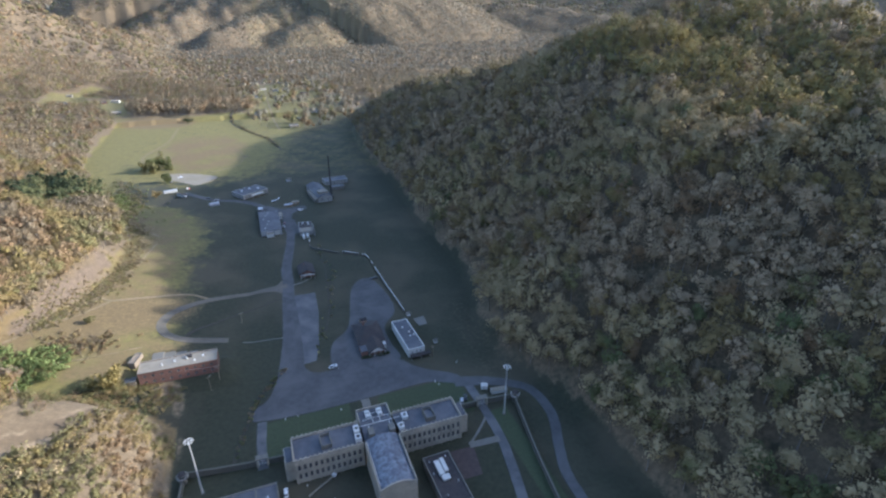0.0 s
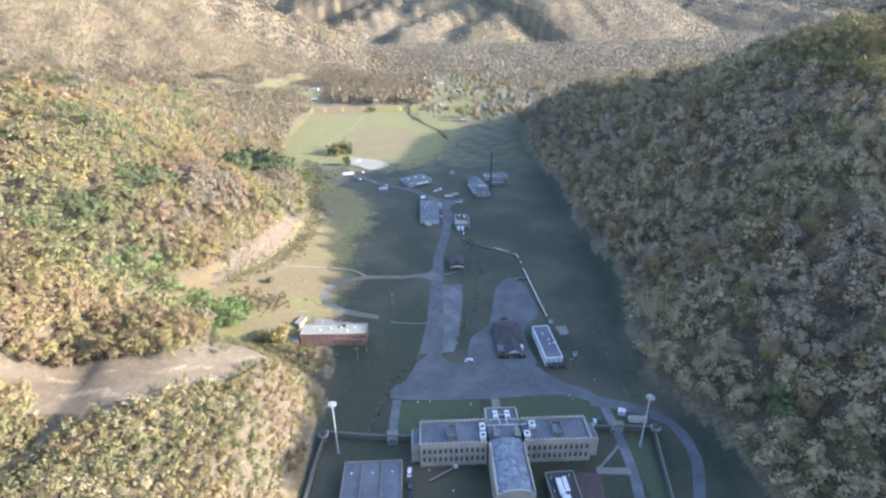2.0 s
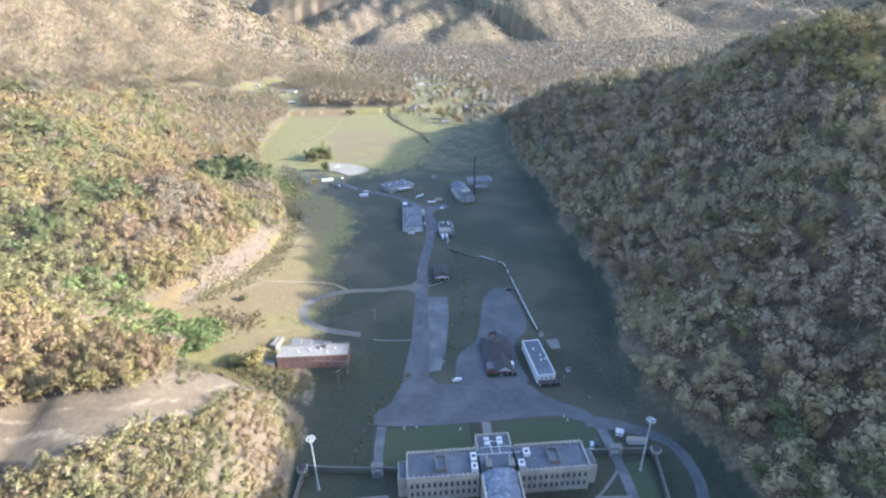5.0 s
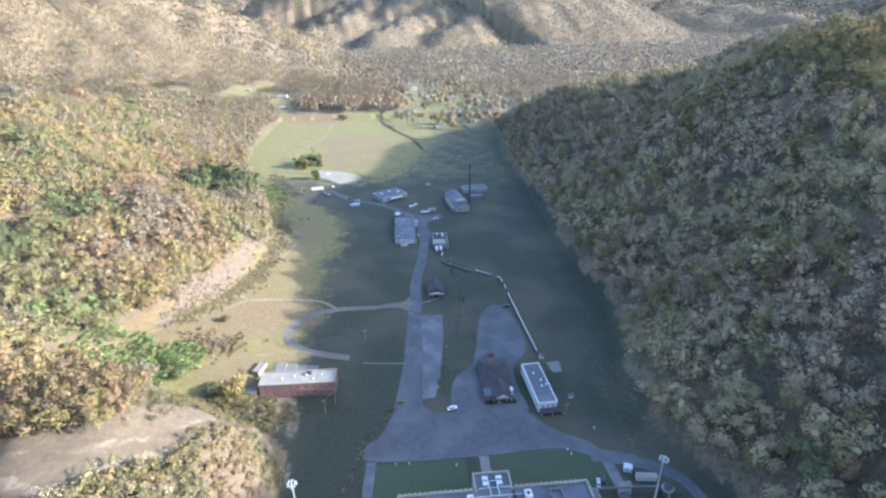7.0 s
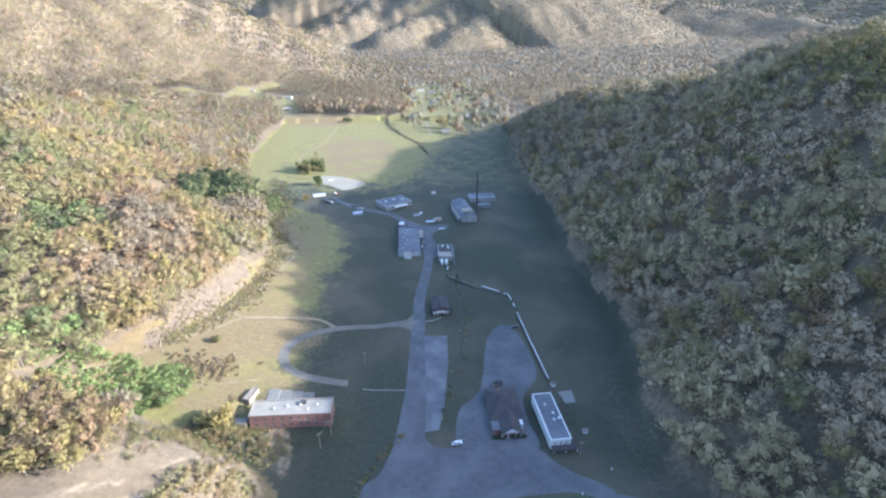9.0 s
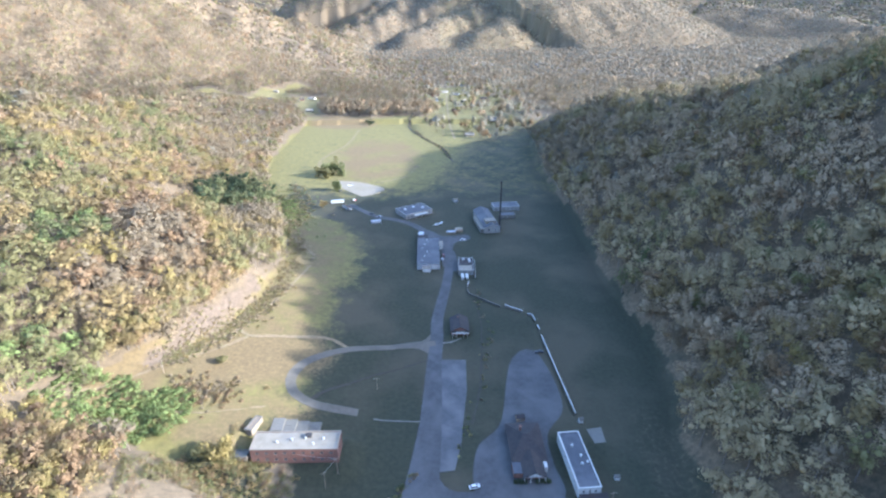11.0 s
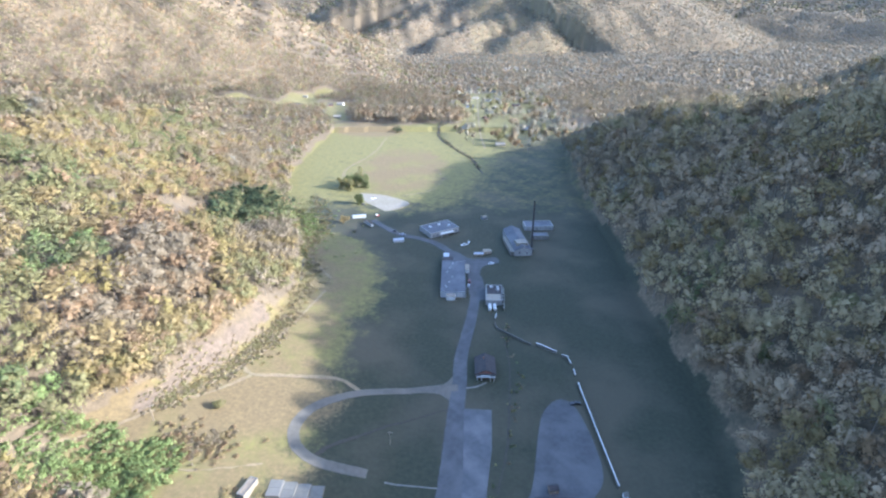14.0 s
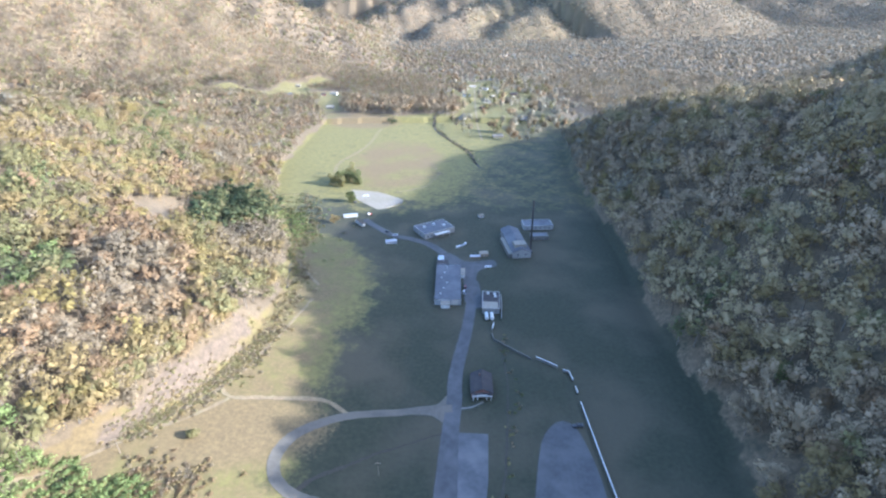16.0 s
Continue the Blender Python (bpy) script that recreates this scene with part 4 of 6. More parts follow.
def hall(name, label, x, y, z, rz, L, W, H, wall_mat, roof_mat, sides, rows, win, roof="flat", rise=2.0, over=0.4, trim=None, group="", hip=0.0, base_drop=1.0, parapet=0.5):
    """A building of four pierced walls and a roof. sides: windows along south, north, west, east; rows: heights of the openings."""
    t = 0.35
    ob = thing(name, x, y, z, rz, label, "building", group)
    hx, hy = L / 2, W / 2
    ms = window_mesh(win[0], win[1], WHITE if trim is None else trim)
    openings = [(lo, lo + win[1]) for lo in rows]
    top = H
    for side, count in zip(("south", "north", "west", "east"), sides):
        bm = bmesh.new()
        if side in ("south", "north"):
            ya, yb = (-hy, -hy + t) if side == "south" else (hy - t, hy)
            cols = spaced(-hx + 1, hx - 1, count, win[0]) if count else []
            pierced(bm, "x", -hx, hx, ya, yb, -base_drop, top, cols, openings if count else [])
            wall = part("wall", bm, wall_mat, ob)
            for a, b in cols:
                for lo, hi in openings:
                    add_window(ms, wall, (a + b) / 2, ya + 0.1 if side == "south" else yb - 0.1, lo, 0 if side == "south" else 180)
        else:
            xa, xb = (-hx, -hx + t) if side == "west" else (hx - t, hx)
            cols = spaced(-hy + 1, hy - 1, count, win[0]) if count else []
            pierced(bm, "y", xa, xb, -hy + t, hy - t, -base_drop, top, cols, openings if count else [])
            wall = part("wall", bm, wall_mat, ob)
            for a, b in cols:
                for lo, hi in openings:
                    add_window(ms, wall, xa + 0.1 if side == "west" else xb - 0.1, (a + b) / 2, lo, -90 if side == "west" else 90)
    if roof == "flat":
        part("roof", boxes((-hx + t, hx - t, -hy + t, hy - t, H - parapet - 0.3, H - parapet)), roof_mat, ob)
        part("coping", boxes((-hx - 0.12, hx + 0.12, -hy - 0.12, -hy + t + 0.05, H, H + 0.14), (-hx - 0.12, hx + 0.12, hy - t - 0.05, hy + 0.12, H, H + 0.14),
                             (-hx - 0.12, -hx + t + 0.05, -hy + t + 0.05, hy - t - 0.05, H, H + 0.14), (hx - t - 0.05, hx + 0.12, -hy + t + 0.05, hy - t - 0.05, H, H + 0.14)),
             trim or CONCRETE, ob)
    else:
        part("roof", prism(bmesh.new(), -hx, hx, -hy, hy, H, H + rise, over, 0.22, hip), roof_mat, ob)
        if not hip:
            for s in (-1, 1):
                bm = bmesh.new()
                xg = s * (hx - t / 2)
                tri = [(xg - t / 2, -hy, H), (xg - t / 2, hy, H), (xg - t / 2, 0, H + rise), (xg + t / 2, -hy, H), (xg + t / 2, hy, H), (xg + t / 2, 0, H + rise)]
                v = [bm.verts.new(c) for c in tri]
                for q in ((0, 1, 2), (5, 4, 3), (0, 3, 4, 1), (1, 4, 5, 2), (2, 5, 3, 0)):
                    bm.faces.new([v[i] for i in q])
                bmesh.ops.recalc_face_normals(bm, faces=bm.faces)
                part("gable", bm, wall_mat if trim is None else trim, ob)
    return ob


def smooth_line(pts, step=2.5):
    """A rounded line through plan points."""
    P = [Vector((*q, 0)) for q in pts]
    P = [P[0] * 2 - P[1]] + P + [P[-1] * 2 - P[-2]]
    out = []
    for a, b, c, d in zip(P[:-3], P[1:-2], P[2:-1], P[3:]):
        n = max(2, int((c - b).length / step))
        for k in range(n):
            t = k / n
            out.append(0.5 * (2 * b + (c - a) * t + (2 * a - 5 * b + 4 * c - d) * t * t + (3 * b - a - 3 * c + d) * t ** 3))
    out.append(P[-2])
    return out


def ribbon(name, pts, width, material, label, lift=0.14, kind="structure", step=2.5, ragged=0.15):
    """A road laid over the ground along a rounded line, with a thin edge."""
    line = smooth_line(pts, step)
    rng = random.Random(len(pts) * 7)
    bm = bmesh.new()
    rows = []
    widths = width if isinstance(width, (list, tuple)) else [width, width]
    for i, q in enumerate(line):
        d = (line[min(i + 1, len(line) - 1)] - line[max(i - 1, 0)]).normalized()
        nrm = Vector((-d.y, d.x, 0))
        f = i / (len(line) - 1) * (len(widths) - 1)
        w = widths[int(f)] + (widths[min(int(f) + 1, len(widths) - 1)] - widths[int(f)]) * (f - int(f))
        row = []
        for k, s in enumerate((-0.5, -0.5, -0.17, 0.17, 0.5, 0.5)):
            jit = rng.uniform(-ragged, ragged) if k in (1, 4) else 0
            c = q + nrm * (w * s + jit)
            low = -0.3 if k in (0, 5) else lift
            row.append(bm.verts.new((c.x, c.y, float(height(c.x, c.y)) + low)))
        rows.append(row)
    for a, b in zip(rows[:-1], rows[1:]):
        for k in range(5):
            bm.faces.new((a[k], b[k], b[k + 1], a[k + 1]))
    bmesh.ops.recalc_face_normals(bm, faces=bm.faces)
    me = bpy.data.meshes.new(name)
    bm.to_mesh(me)
    bm.free()
    me.materials.append(material)
    return tagged(new(name, me), label, "road", kind=kind)


def sheet(name, pts, material, label, lift, rounded=True, category="yard"):
    """A flat paved area with a thin edge; its outline goes round the plan points."""
    line = smooth_line(list(pts) + [pts[0]], 3.0)[:-1] if rounded else [Vector((*q, 0)) for q in pts]
    bm = bmesh.new()
    up = [bm.verts.new((q.x, q.y, lift)) for q in line]
    lo = [bm.verts.new((q.x, q.y, -0.3)) for q in line]
    f = bm.faces.new(up)
    for k in range(len(up)):
        j = (k + 1) % len(up)
        bm.faces.new((up[k], lo[k], lo[j], up[j]))
    bmesh.ops.triangulate(bm, faces=[f])
    bmesh.ops.recalc_face_normals(bm, faces=bm.faces)
    me = bpy.data.meshes.new(name)
    bm.to_mesh(me)
    bm.free()
    me.materials.append(material)
    return tagged(new(name, me), label, category, kind="structure")

# ---- roads, yards and paths ----
sheet("yard", [(-6, -96), (-10, -106), (-16, -122), (-23, -128), (-24, -136), (-3, -139), (30, -139), (44, -138.5), (66, -138), (78, -143), (86, -146), (84, -138),
               (78, -133), (70, -128), (63, -121), (57, -113), (40, -107), (20, -109.5), (9, -108), (2, -98)], GRAVEL, "wide pale gravel yard with worn tracks", 0.10)
sheet("yard", [(20, -114), (20, -100), (24, -84), (36, -70), (44, -36), (48, -22), (54, -13), (60, -10), (66, -16), (70, -40), (69, -62), (58, -78), (57, -96), (58, -113), (40, -118)], GRAVEL,
      "pale gravel lot beside the brick house", 0.13)
ribbon("road", [(-4, -118), (-2, -100), (0, -84), (2, -60), (4, -20), (6, 3), (7, 27), (14, 70), (18, 108), (17, 128), (11, 149), (-13, 187), (-30, 199), (-48, 206), (-66, 224), (-78, 240)],
       [16.0, 11.0, 8.4, 7.6, 7.2, 7.2, 7.2, 6.8, 6.5], GRAVEL, "pale gravel valley road running north past the sheds", 0.15)
ribbon("road", [(5, -2), (-8, -3), (-24, -6), (-44, -12), (-58, -20), (-68, -30), (-72, -42), (-69, -53), (-59, -60), (-48, -62), (-35, -63)], [5.5, 4.6, 4.4, 5.0, 5.4, 5.4, 5.0],
       LANE, "pale looping side road climbing the western field", 0.16)
ribbon("road", [(80, -143), (94, -147), (107, -154), (116, -163), (117, -182), (109, -202), (104, -216), (103, -232), (104, -262)], [8.0, 5.6, 5.0, 4.8, 4.8], GRAVEL, "narrow gravel road bending round the yard wall", 0.15)
sheet("pavement", [(5, -18), (22.5, -19), (21, -46), (18, -66), (16, -82), (12, -98), (3, -99)], ASPHALT, "patched asphalt parking strip beside the road", 0.12, rounded=False)
ribbon("path", [(86, -148), (86.5, -165), (86, -187), (82, -210), (77, -232)], 4.6, ASPHALT, "asphalt drive through the yard gate", 0.12)
ribbon("path", [(-20, -138), (-21, -152), (-21, -168)], 4.4, ASPHALT, "faint gravel drive to a gate in the wall", 0.11)
ribbon("path", [(85, -188), (77, -187.5), (70, -187)], 3.6, CONCRETE, "short concrete walk across the yard", 0.13)
ribbon("path", [(88, -169), (80, -178), (70, -187)], 1.2, CONCRETE, "narrow worn concrete footpath", 0.10)
ribbon("path", [(9, -2), (15, -1), (21, 3)], 1.1, CONCRETE, "narrow concrete walk to the cottage door", 0.10)
ribbon("path", [(31, -139.2), (31, -158)], 4.2, CONCRETE, "concrete entrance walk to the front door", 0.11)
ribbon("path", [(18, 138), (26, 152), (36, 158)], 6.0, GRAVEL, "short gravel spur to the parking place", 0.13)
ribbon("path", [(20, 128), (22, 110), (22, 92)], 6.0, GRAVEL, "gravel apron beside the store building", 0.13)
sheet("court", [(59.5, -187.5), (71.5, -188), (69, -204), (57.5, -204)], COURT, "dark brown walled court surface", 0.08, rounded=False)
sheet("pavement", [(77.5, -75.5), (85, -74.5), (84.5, -84), (79, -84.5)], CONCRETE, "cracked concrete pad beside the long building", 0.08, rounded=False)
sheet("yard", [(-106, 322), (-96, 292), (-89, 268), (-76, 264), (-61, 270), (-47, 288), (-60, 303), (-80, 316)], PALEGRAVEL, "pale gravel lot at the end of the lane", 0.5 + float(height(-80, 295)))
ribbon("path", [(-130, -37), (-116, -19), (-109, -7), (-101, 15), (-94, 46), (-88, 87)], [2.2, 1.8, 1.5], TRACK, "trodden dirt track under the rock cutting", 0.12, ragged=0.5)
ribbon("path", [(-109, -7), (-103, -12), (-86, -9), (-61, -5), (-52, -8), (-45, -13)], [2.2, 3.0, 2.4], TRACK, "pale dirt track across the dry field", 0.14, ragged=0.5)
ribbon("path", [(-103, -13), (-115, -28), (-130, -41), (-152, -64), (-172, -82)], [1.6, 1.2], TRACK, "faint dirt track along the slope", 0.10, ragged=0.6)
ribbon("path", [(-119, -75), (-101, -73), (-79, -66)], [0.9, 0.7], TRACK, "faint footpath through dry grass", 0.10, ragged=0.5)
for off in (-1.2, 1.2):
    ribbon("path", [(-137 + off, 384), (-140 + off, 429), (-120 + off, 517), (-115 + off, 633)], 1.0, TRACK, "worn wheel rut across the far field", 0.10, ragged=0.3)
ribbon("path", [(-190, 300), (-160, 303), (-134, 300)], 0.9, TRACK, "narrow path to the wood's edge", 0.10, ragged=0.3)
ribbon("path", [(-115, 147), (-103, 128), (-89, 108)], 2.0, TRACK, "dirt track at the foot of the hill", 0.10, ragged=0.5)
ribbon("ditch", [(-179, 267), (-156, 259), (-130, 180), (-118, 140), (-107, 95)], [1.6, 2.2, 1.6], DITCH, "dark overgrown ditch down the field", 0.08, ragged=0.5)
ribbon("ditch", [(36, 415), (32, 433), (22, 498), (-6, 572), (-30, 659), (-26, 804)], [3.0, 4.0, 3.4], DITCH, "dark cut creek bed winding across the far field", 0.10, ragged=0.8)
ribbon("ditch", [(68, 500), (48, 494), (26, 497)], [1.6, 2.4], DITCH, "side branch of the creek bed", 0.10, ragged=0.6)
ribbon("ditch", [(-59, -57), (-52, -49), (-43, -43), (-28, -32), (-8, -22), (0, -19)], [2.4, 1.8, 0.9, 0.7], DITCH, "dark ditch inside the road's bend", 0.12, ragged=0.4)
ribbon("road", [(45, 560), (42, 700), (46, 900), (52, 1150)], 3.0, TRACK, "pale village road beyond the creek", 0.14)
sheet("pavement", [(-15, -6.6), (-5, -7.4), (1.2, -13), (4, -9), (4.5, 4), (2.4, 8), (-3, 0.6), (-14, -1.6)], LANE, "flared worn mouth of the side road", 0.13)
ribbon("ditch", [(-34, -162), (-30, -148), (-26, -135), (-22, -122), (-12, -108), (-8, -101)], [1.8, 1.2, 1.4], DITCH, "dark winding ditch beside the yard", 0.09, ragged=0.4)
ribbon("ditch", [(34, 40), (35, 20), (33, -4), (31, -24), (28, -46), (22, -70)], 1.0, DITCH, "shallow dark drain along the gravel lot", 0.08, ragged=0.3)
ribbon("path", [(-27, -66), (-12, -67), (-2, -68)], 0.8, CONCRETE, "narrow concrete walk from the side road", 0.10)
sheet("yard", [(8, 146), (-2, 162), (-6, 176), (4, 172), (14, 160), (26, 160), (36, 162), (38, 152), (26, 146), (22, 134), (20, 100), (13, 100), (12, 130)], GRAVEL, "worn gravel apron between the sheds", 0.12)

# ---- the stone prison block ----
prison = thing("prison_building", 0, 0, 0, 0, "pale stone prison block with battlements and barred windows, in shade", "building")
TOP = 12.4
wing_win = window_mesh(1.3, 2.9, STONE)


def crenels(parent, mesh, a, b, x_or_y, along, step=1.9):
    n = max(1, int(abs(b - a) / step))
    for k in range(n):
        s = a + (b - a) * (k + 0.5) / n
        if along == "x":
            piece("merlon", mesh, parent, s, x_or_y, TOP + 0.55)
        else:
            piece("merlon", mesh, parent, x_or_y, s, TOP + 0.55, 90)


mer = bpy.data.meshes.new("merlon")
mb = boxes((-0.5, 0.5, -0.24, 0.24, 0, 0.55), (-0.56, 0.56, -0.3, 0.3, 0.55, 0.66))
mb.to_mesh(mer)
mb.free()
mer.materials.append(STONE)
for wx0, wx1, outer in ((-8.0, 22.0, -1), (38.5, 68.5, 1)):
    cols = spaced(wx0 + 0.8, wx1 - 0.8, 12, 1.3)
    rows = [(2.2, 5.1), (7.0, 9.9)]
    for y0, y1, face in ((-181.0, -180.4, 0), (-167.6, -167.0, 180)):
        wall = part("wall", pierced(bmesh.new(), "x", wx0, wx1, y0, y1, -0.5, TOP + 0.55, cols, rows), STONE, prison)
        for a, b in cols:
            for lo, hi in rows:
                add_window(wing_win, wall, (a + b) / 2, y0 + 0.22 if face == 0 else y1 - 0.22, lo, face)
        # buttresses between the pairs of windows, and string courses
        for k in range(0, 13, 2):
            xb = wx0 + 0.8 + (wx1 - wx0 - 1.6) / 12 * k
            s = -1 if face == 0 else 1
            ya = y0 if face == 0 else y1
            part("buttress", boxes((xb - 0.28, xb + 0.28, min(ya, ya + 0.4 * s), max(ya, ya + 0.4 * s), -0.5, TOP - 1.3)), STONE, prison)
        s = -1 if face == 0 else 1
        ya = y0 if face == 0 else y1
        part("cornice", boxes((wx0, wx1, min(ya, ya + 0.18 * s), max(ya, ya + 0.18 * s), TOP - 0.9, TOP - 0.55)), STONE, prison)
        crenels(prison, mer, wx0, wx1, (y0 + y1) / 2, "x")
    xe0, xe1 = (wx0, wx0 + 0.6) if outer < 0 else (wx1 - 0.6, wx1)
    ecols = spaced(-179.6, -168.4, 4, 1.3)
    wall = part("wall", pierced(bmesh.new(), "y", xe0, xe1, -180.4, -167.6, -0.5, TOP + 0.55, ecols, rows), STONE, prison)
    for a, b in ecols:
        for lo, hi in rows:
            add_window(wing_win, wall, xe0 + 0.22 if outer < 0 else xe1 - 0.22, (a + b) / 2, lo, -90 if outer < 0 else 90)
    crenels(prison, mer, -180.4, -167.6, (xe0 + xe1) / 2, "y")
    part("roof", boxes((wx0 + 0.6 if outer < 0 else wx0, wx1 if outer < 0 else wx1 - 0.6, -180.4, -167.6, TOP - 0.6, TOP - 0.2)), ROOF, prison)
    # stepped end bay with tall piers
    bx0, bx1 = (wx0 - 3.4, wx0 - 0.002) if outer < 0 else (wx1 + 0.002, wx1 + 3.4)
    part("end_bay", boxes((bx0, bx1, -178.5, -169.5, -0.5, TOP - 1.6)), STONE, prison)
    for yb in (-178.2, -175.4, -172.6, -169.8):
        xo0, xo1 = (bx0 - 0.4, bx0) if outer < 0 else (bx1, bx1 + 0.4)
        part("buttress", boxes((xo0, xo1, yb - 0.35, yb + 0.35, -0.5, TOP - 2.4)), STONE, prison)
    part("roof", boxes((bx0 + 0.3, bx1 - 0.3, -178.2, -169.8, TOP - 1.6, TOP - 1.45)), ROOF, prison)
    # roof monitor
    mx = (wx0 + wx1) / 2 + (0.6 if outer > 0 else -0.6)
    mon = part("roof_monitor", boxes((mx - 2.3, mx + 2.3, -178.0, -177.6, TOP - 0.2, TOP + 2.2), (mx - 2.3, mx + 2.3, -171.6, -171.2, TOP - 0.2, TOP + 2.6),
                                     (mx - 2.3, mx - 1.9, -177.6, -171.6, TOP - 0.2, TOP + 2.4), (mx + 1.9, mx + 2.3, -177.6, -171.6, TOP - 0.2, TOP + 2.4)), CONCRETE, prison)
    part("roof", boxes((mx - 1.9, mx + 1.9, -177.6, -171.6, TOP + 0.9, TOP + 1.2)), ROOF, mon)
    # rooftop units
    for ux, uy, w, d, h in (((20.2, -177.6, 2.6, 3.2, 2.0), (20.4, -172.5, 2.4, 4.2, 1.9)) if outer < 0 else ((40.0, -177.4, 2.6, 3.4, 1.8), (43.2, -171.8, 2.8, 3.6, 1.9))):
        u = part("rooftop_unit", boxes((ux - w / 2, ux + w / 2, uy - d / 2, uy + d / 2, TOP + 0.1, TOP + h), bevel=0.08), WHITE, prison, "white air-handling unit")
        part("fan", tube(bmesh.new(), ux, uy, TOP + h, TOP + h + 0.18, 0.75, 0.75, 16), IRON, u)
        part("base", boxes((ux - w / 2 + 0.2, ux + w / 2 - 0.2, uy - d / 2 + 0.2, uy + d / 2 - 0.2, TOP - 0.2, TOP + 0.1)), IRON, u)

# southern wing with a patched roof
SX0, SX1, SY0, SY1 = 22.4, 38.1, -207.5, -181.004
for xa, xb, face in ((SX0, SX0 + 0.6, -90), (SX1 - 0.6, SX1, 90)):
    cols = spaced(SY0 + 1, SY1 - 1, 10, 1.3)
    wall = part("wall", pierced(bmesh.new(), "y", xa, xb, SY0 + 0.6, SY1, -0.5, TOP + 0.55, cols, [(2.2, 5.1), (7.0, 9.9)]), STONE, prison)
    for a, b in cols:
        for lo in (2.2, 7.0):
            add_window(wing_win, wall, xa + 0.22 if face < 0 else xb - 0.22, (a + b) / 2, lo, face)
    crenels(prison, mer, SY0 + 0.6, SY1, (xa + xb) / 2, "y")
part("wall", pierced(bmesh.new(), "x", SX0, SX1, SY0, SY0 + 0.6, -0.5, TOP + 0.55, [], []), STONE, prison)
# the shallow vault over the southern wing, closed by an arched stone gable
bm, gable, rings, ends = bmesh.new(), bmesh.new(), [], []
for k in range(13):
    a = -1 + 2 * k / 12
    vx, vz = (SX0 + SX1) / 2 + a * ((SX1 - SX0) / 2 - 0.6), TOP - 0.3 + 2.3 * (1 - a * a)
    rings.append([bm.verts.new((vx, yy, vz + dz)) for yy, dz in ((SY0 + 0.6, 0), (SY1 + 1.5, 0), (SY1 + 1.5, -0.35), (SY0 + 0.6, -0.35))])
    ends.append([gable.verts.new((vx, yy, zz)) for yy, zz in ((SY0 - 0.05, TOP - 0.4), (SY0 - 0.05, vz + 0.5), (SY0 + 0.598, vz + 0.5), (SY0 + 0.598, TOP - 0.4))])
for mesh, rows in ((bm, rings), (gable, ends)):
    for p0, p1 in zip(rows[:-1], rows[1:]):
        for k in range(4):
            mesh.faces.new((p0[k], p0[(k + 1) % 4], p1[(k + 1) % 4], p1[k]))
    mesh.faces.new(rows[0])
    mesh.faces.new(rows[-1][::-1])
    bmesh.ops.recalc_face_normals(mesh, faces=mesh.faces)
part("roof", bm, PATCHED, prison, "mottled patched grey vaulted roof membrane")
part("gable", gable, STONE, prison, "arched pale stone gable")
part("roof", boxes((SX0 + 0.6, SX1 - 0.6, SY1 + 1.504, SY1 + 14, TOP - 1.4, TOP - 1.1)), ROOF, prison)
for k in range(9):
    yy = SY0 + 3 + 2.7 * k
    part("roof_seam", boxes((SX0 + 0.9, SX0 + 1.05, yy, yy + 2.2, TOP - 0.3, TOP + 0.15)), STEEL, prison)

# northern entrance block, lower, with plant on its roof
NX0, NX1, NY0, NY1 = 23.0, 38.2, -166.996, -157.8
for it in ((NX0, NX0 + 0.5, NY0, NY1), (NX1 - 0.5, NX1, NY0, NY1), (NX0 + 0.5, NX1 - 0.5, NY1 - 0.5, NY1)):
    part("wall", boxes((*it, -0.5, 11.4)), STONE, prison)
part("roof", boxes((NX0 + 0.5, NX1 - 0.5, NY0, NY1 - 0.5, 10.0, 10.4)), ROOF, prison)
for hx in (27.6, 33.4):
    for hy in (-161.2, -163.8):
        u = part("rooftop_unit", boxes((hx - 1.1, hx + 1.1, hy - 0.8, hy + 0.8, 10.7, 12.0), bevel=0.06), WHITE, prison)
        part("base", boxes((hx - 0.9, hx + 0.9, hy - 0.6, hy + 0.6, 10.4, 10.7)), IRON, u)
bm = bmesh.new()
for a, b in (((24.5, -165.6, 11.2), (37.5, -165.6, 11.2)), ((28.8, -160.4, 11.2), (28.8, -171, 12.9)), ((32.2, -160.4, 11.2), (32.2, -171, 12.9)), ((21.5, -170.9, 13.0), (41, -170.9, 13.0)),
             ((28.8, -162.4, 11.3), (32.2, -162.4, 11.3)), ((25, -165.6, 10.4), (25, -165.6, 11.2)), ((37, -165.6, 10.4), (37, -165.6, 11.2)), ((26.2, -171, 12), (26.2, -179, 12.6)), ((36, -171, 12), (36, -179, 12.6))):
    rod(bm, a, b, 0.16)
part("roof_duct", bm, WHITE, prison, "white duct pipes over the roof")
part("stair_head", boxes((25.0, 27.6, -178.9, -174.5, TOP - 1.1, TOP + 2.2), bevel=0.06), CONCRETE, prison)
part("stair_head", boxes((34.4, 37.2, -178.9, -175.0, TOP - 1.1, TOP + 2.0), bevel=0.06), CONCRETE, prison)
part("entrance_porch", boxes((28.6, 33.6, NY1 + 0.002, NY1 + 2.6, 3.6, 4.2), (28.6, 29.1, NY1 + 2.0, NY1 + 2.5, -0.3, 3.6), (33.1, 33.6, NY1 + 2.0, NY1 + 2.5, -0.3, 3.6)), STONE, prison)
part("door", boxes((29.8, 32.4, NY1 + 0.002, NY1 + 0.1, 0.1, 2.6)), IRON, prison)

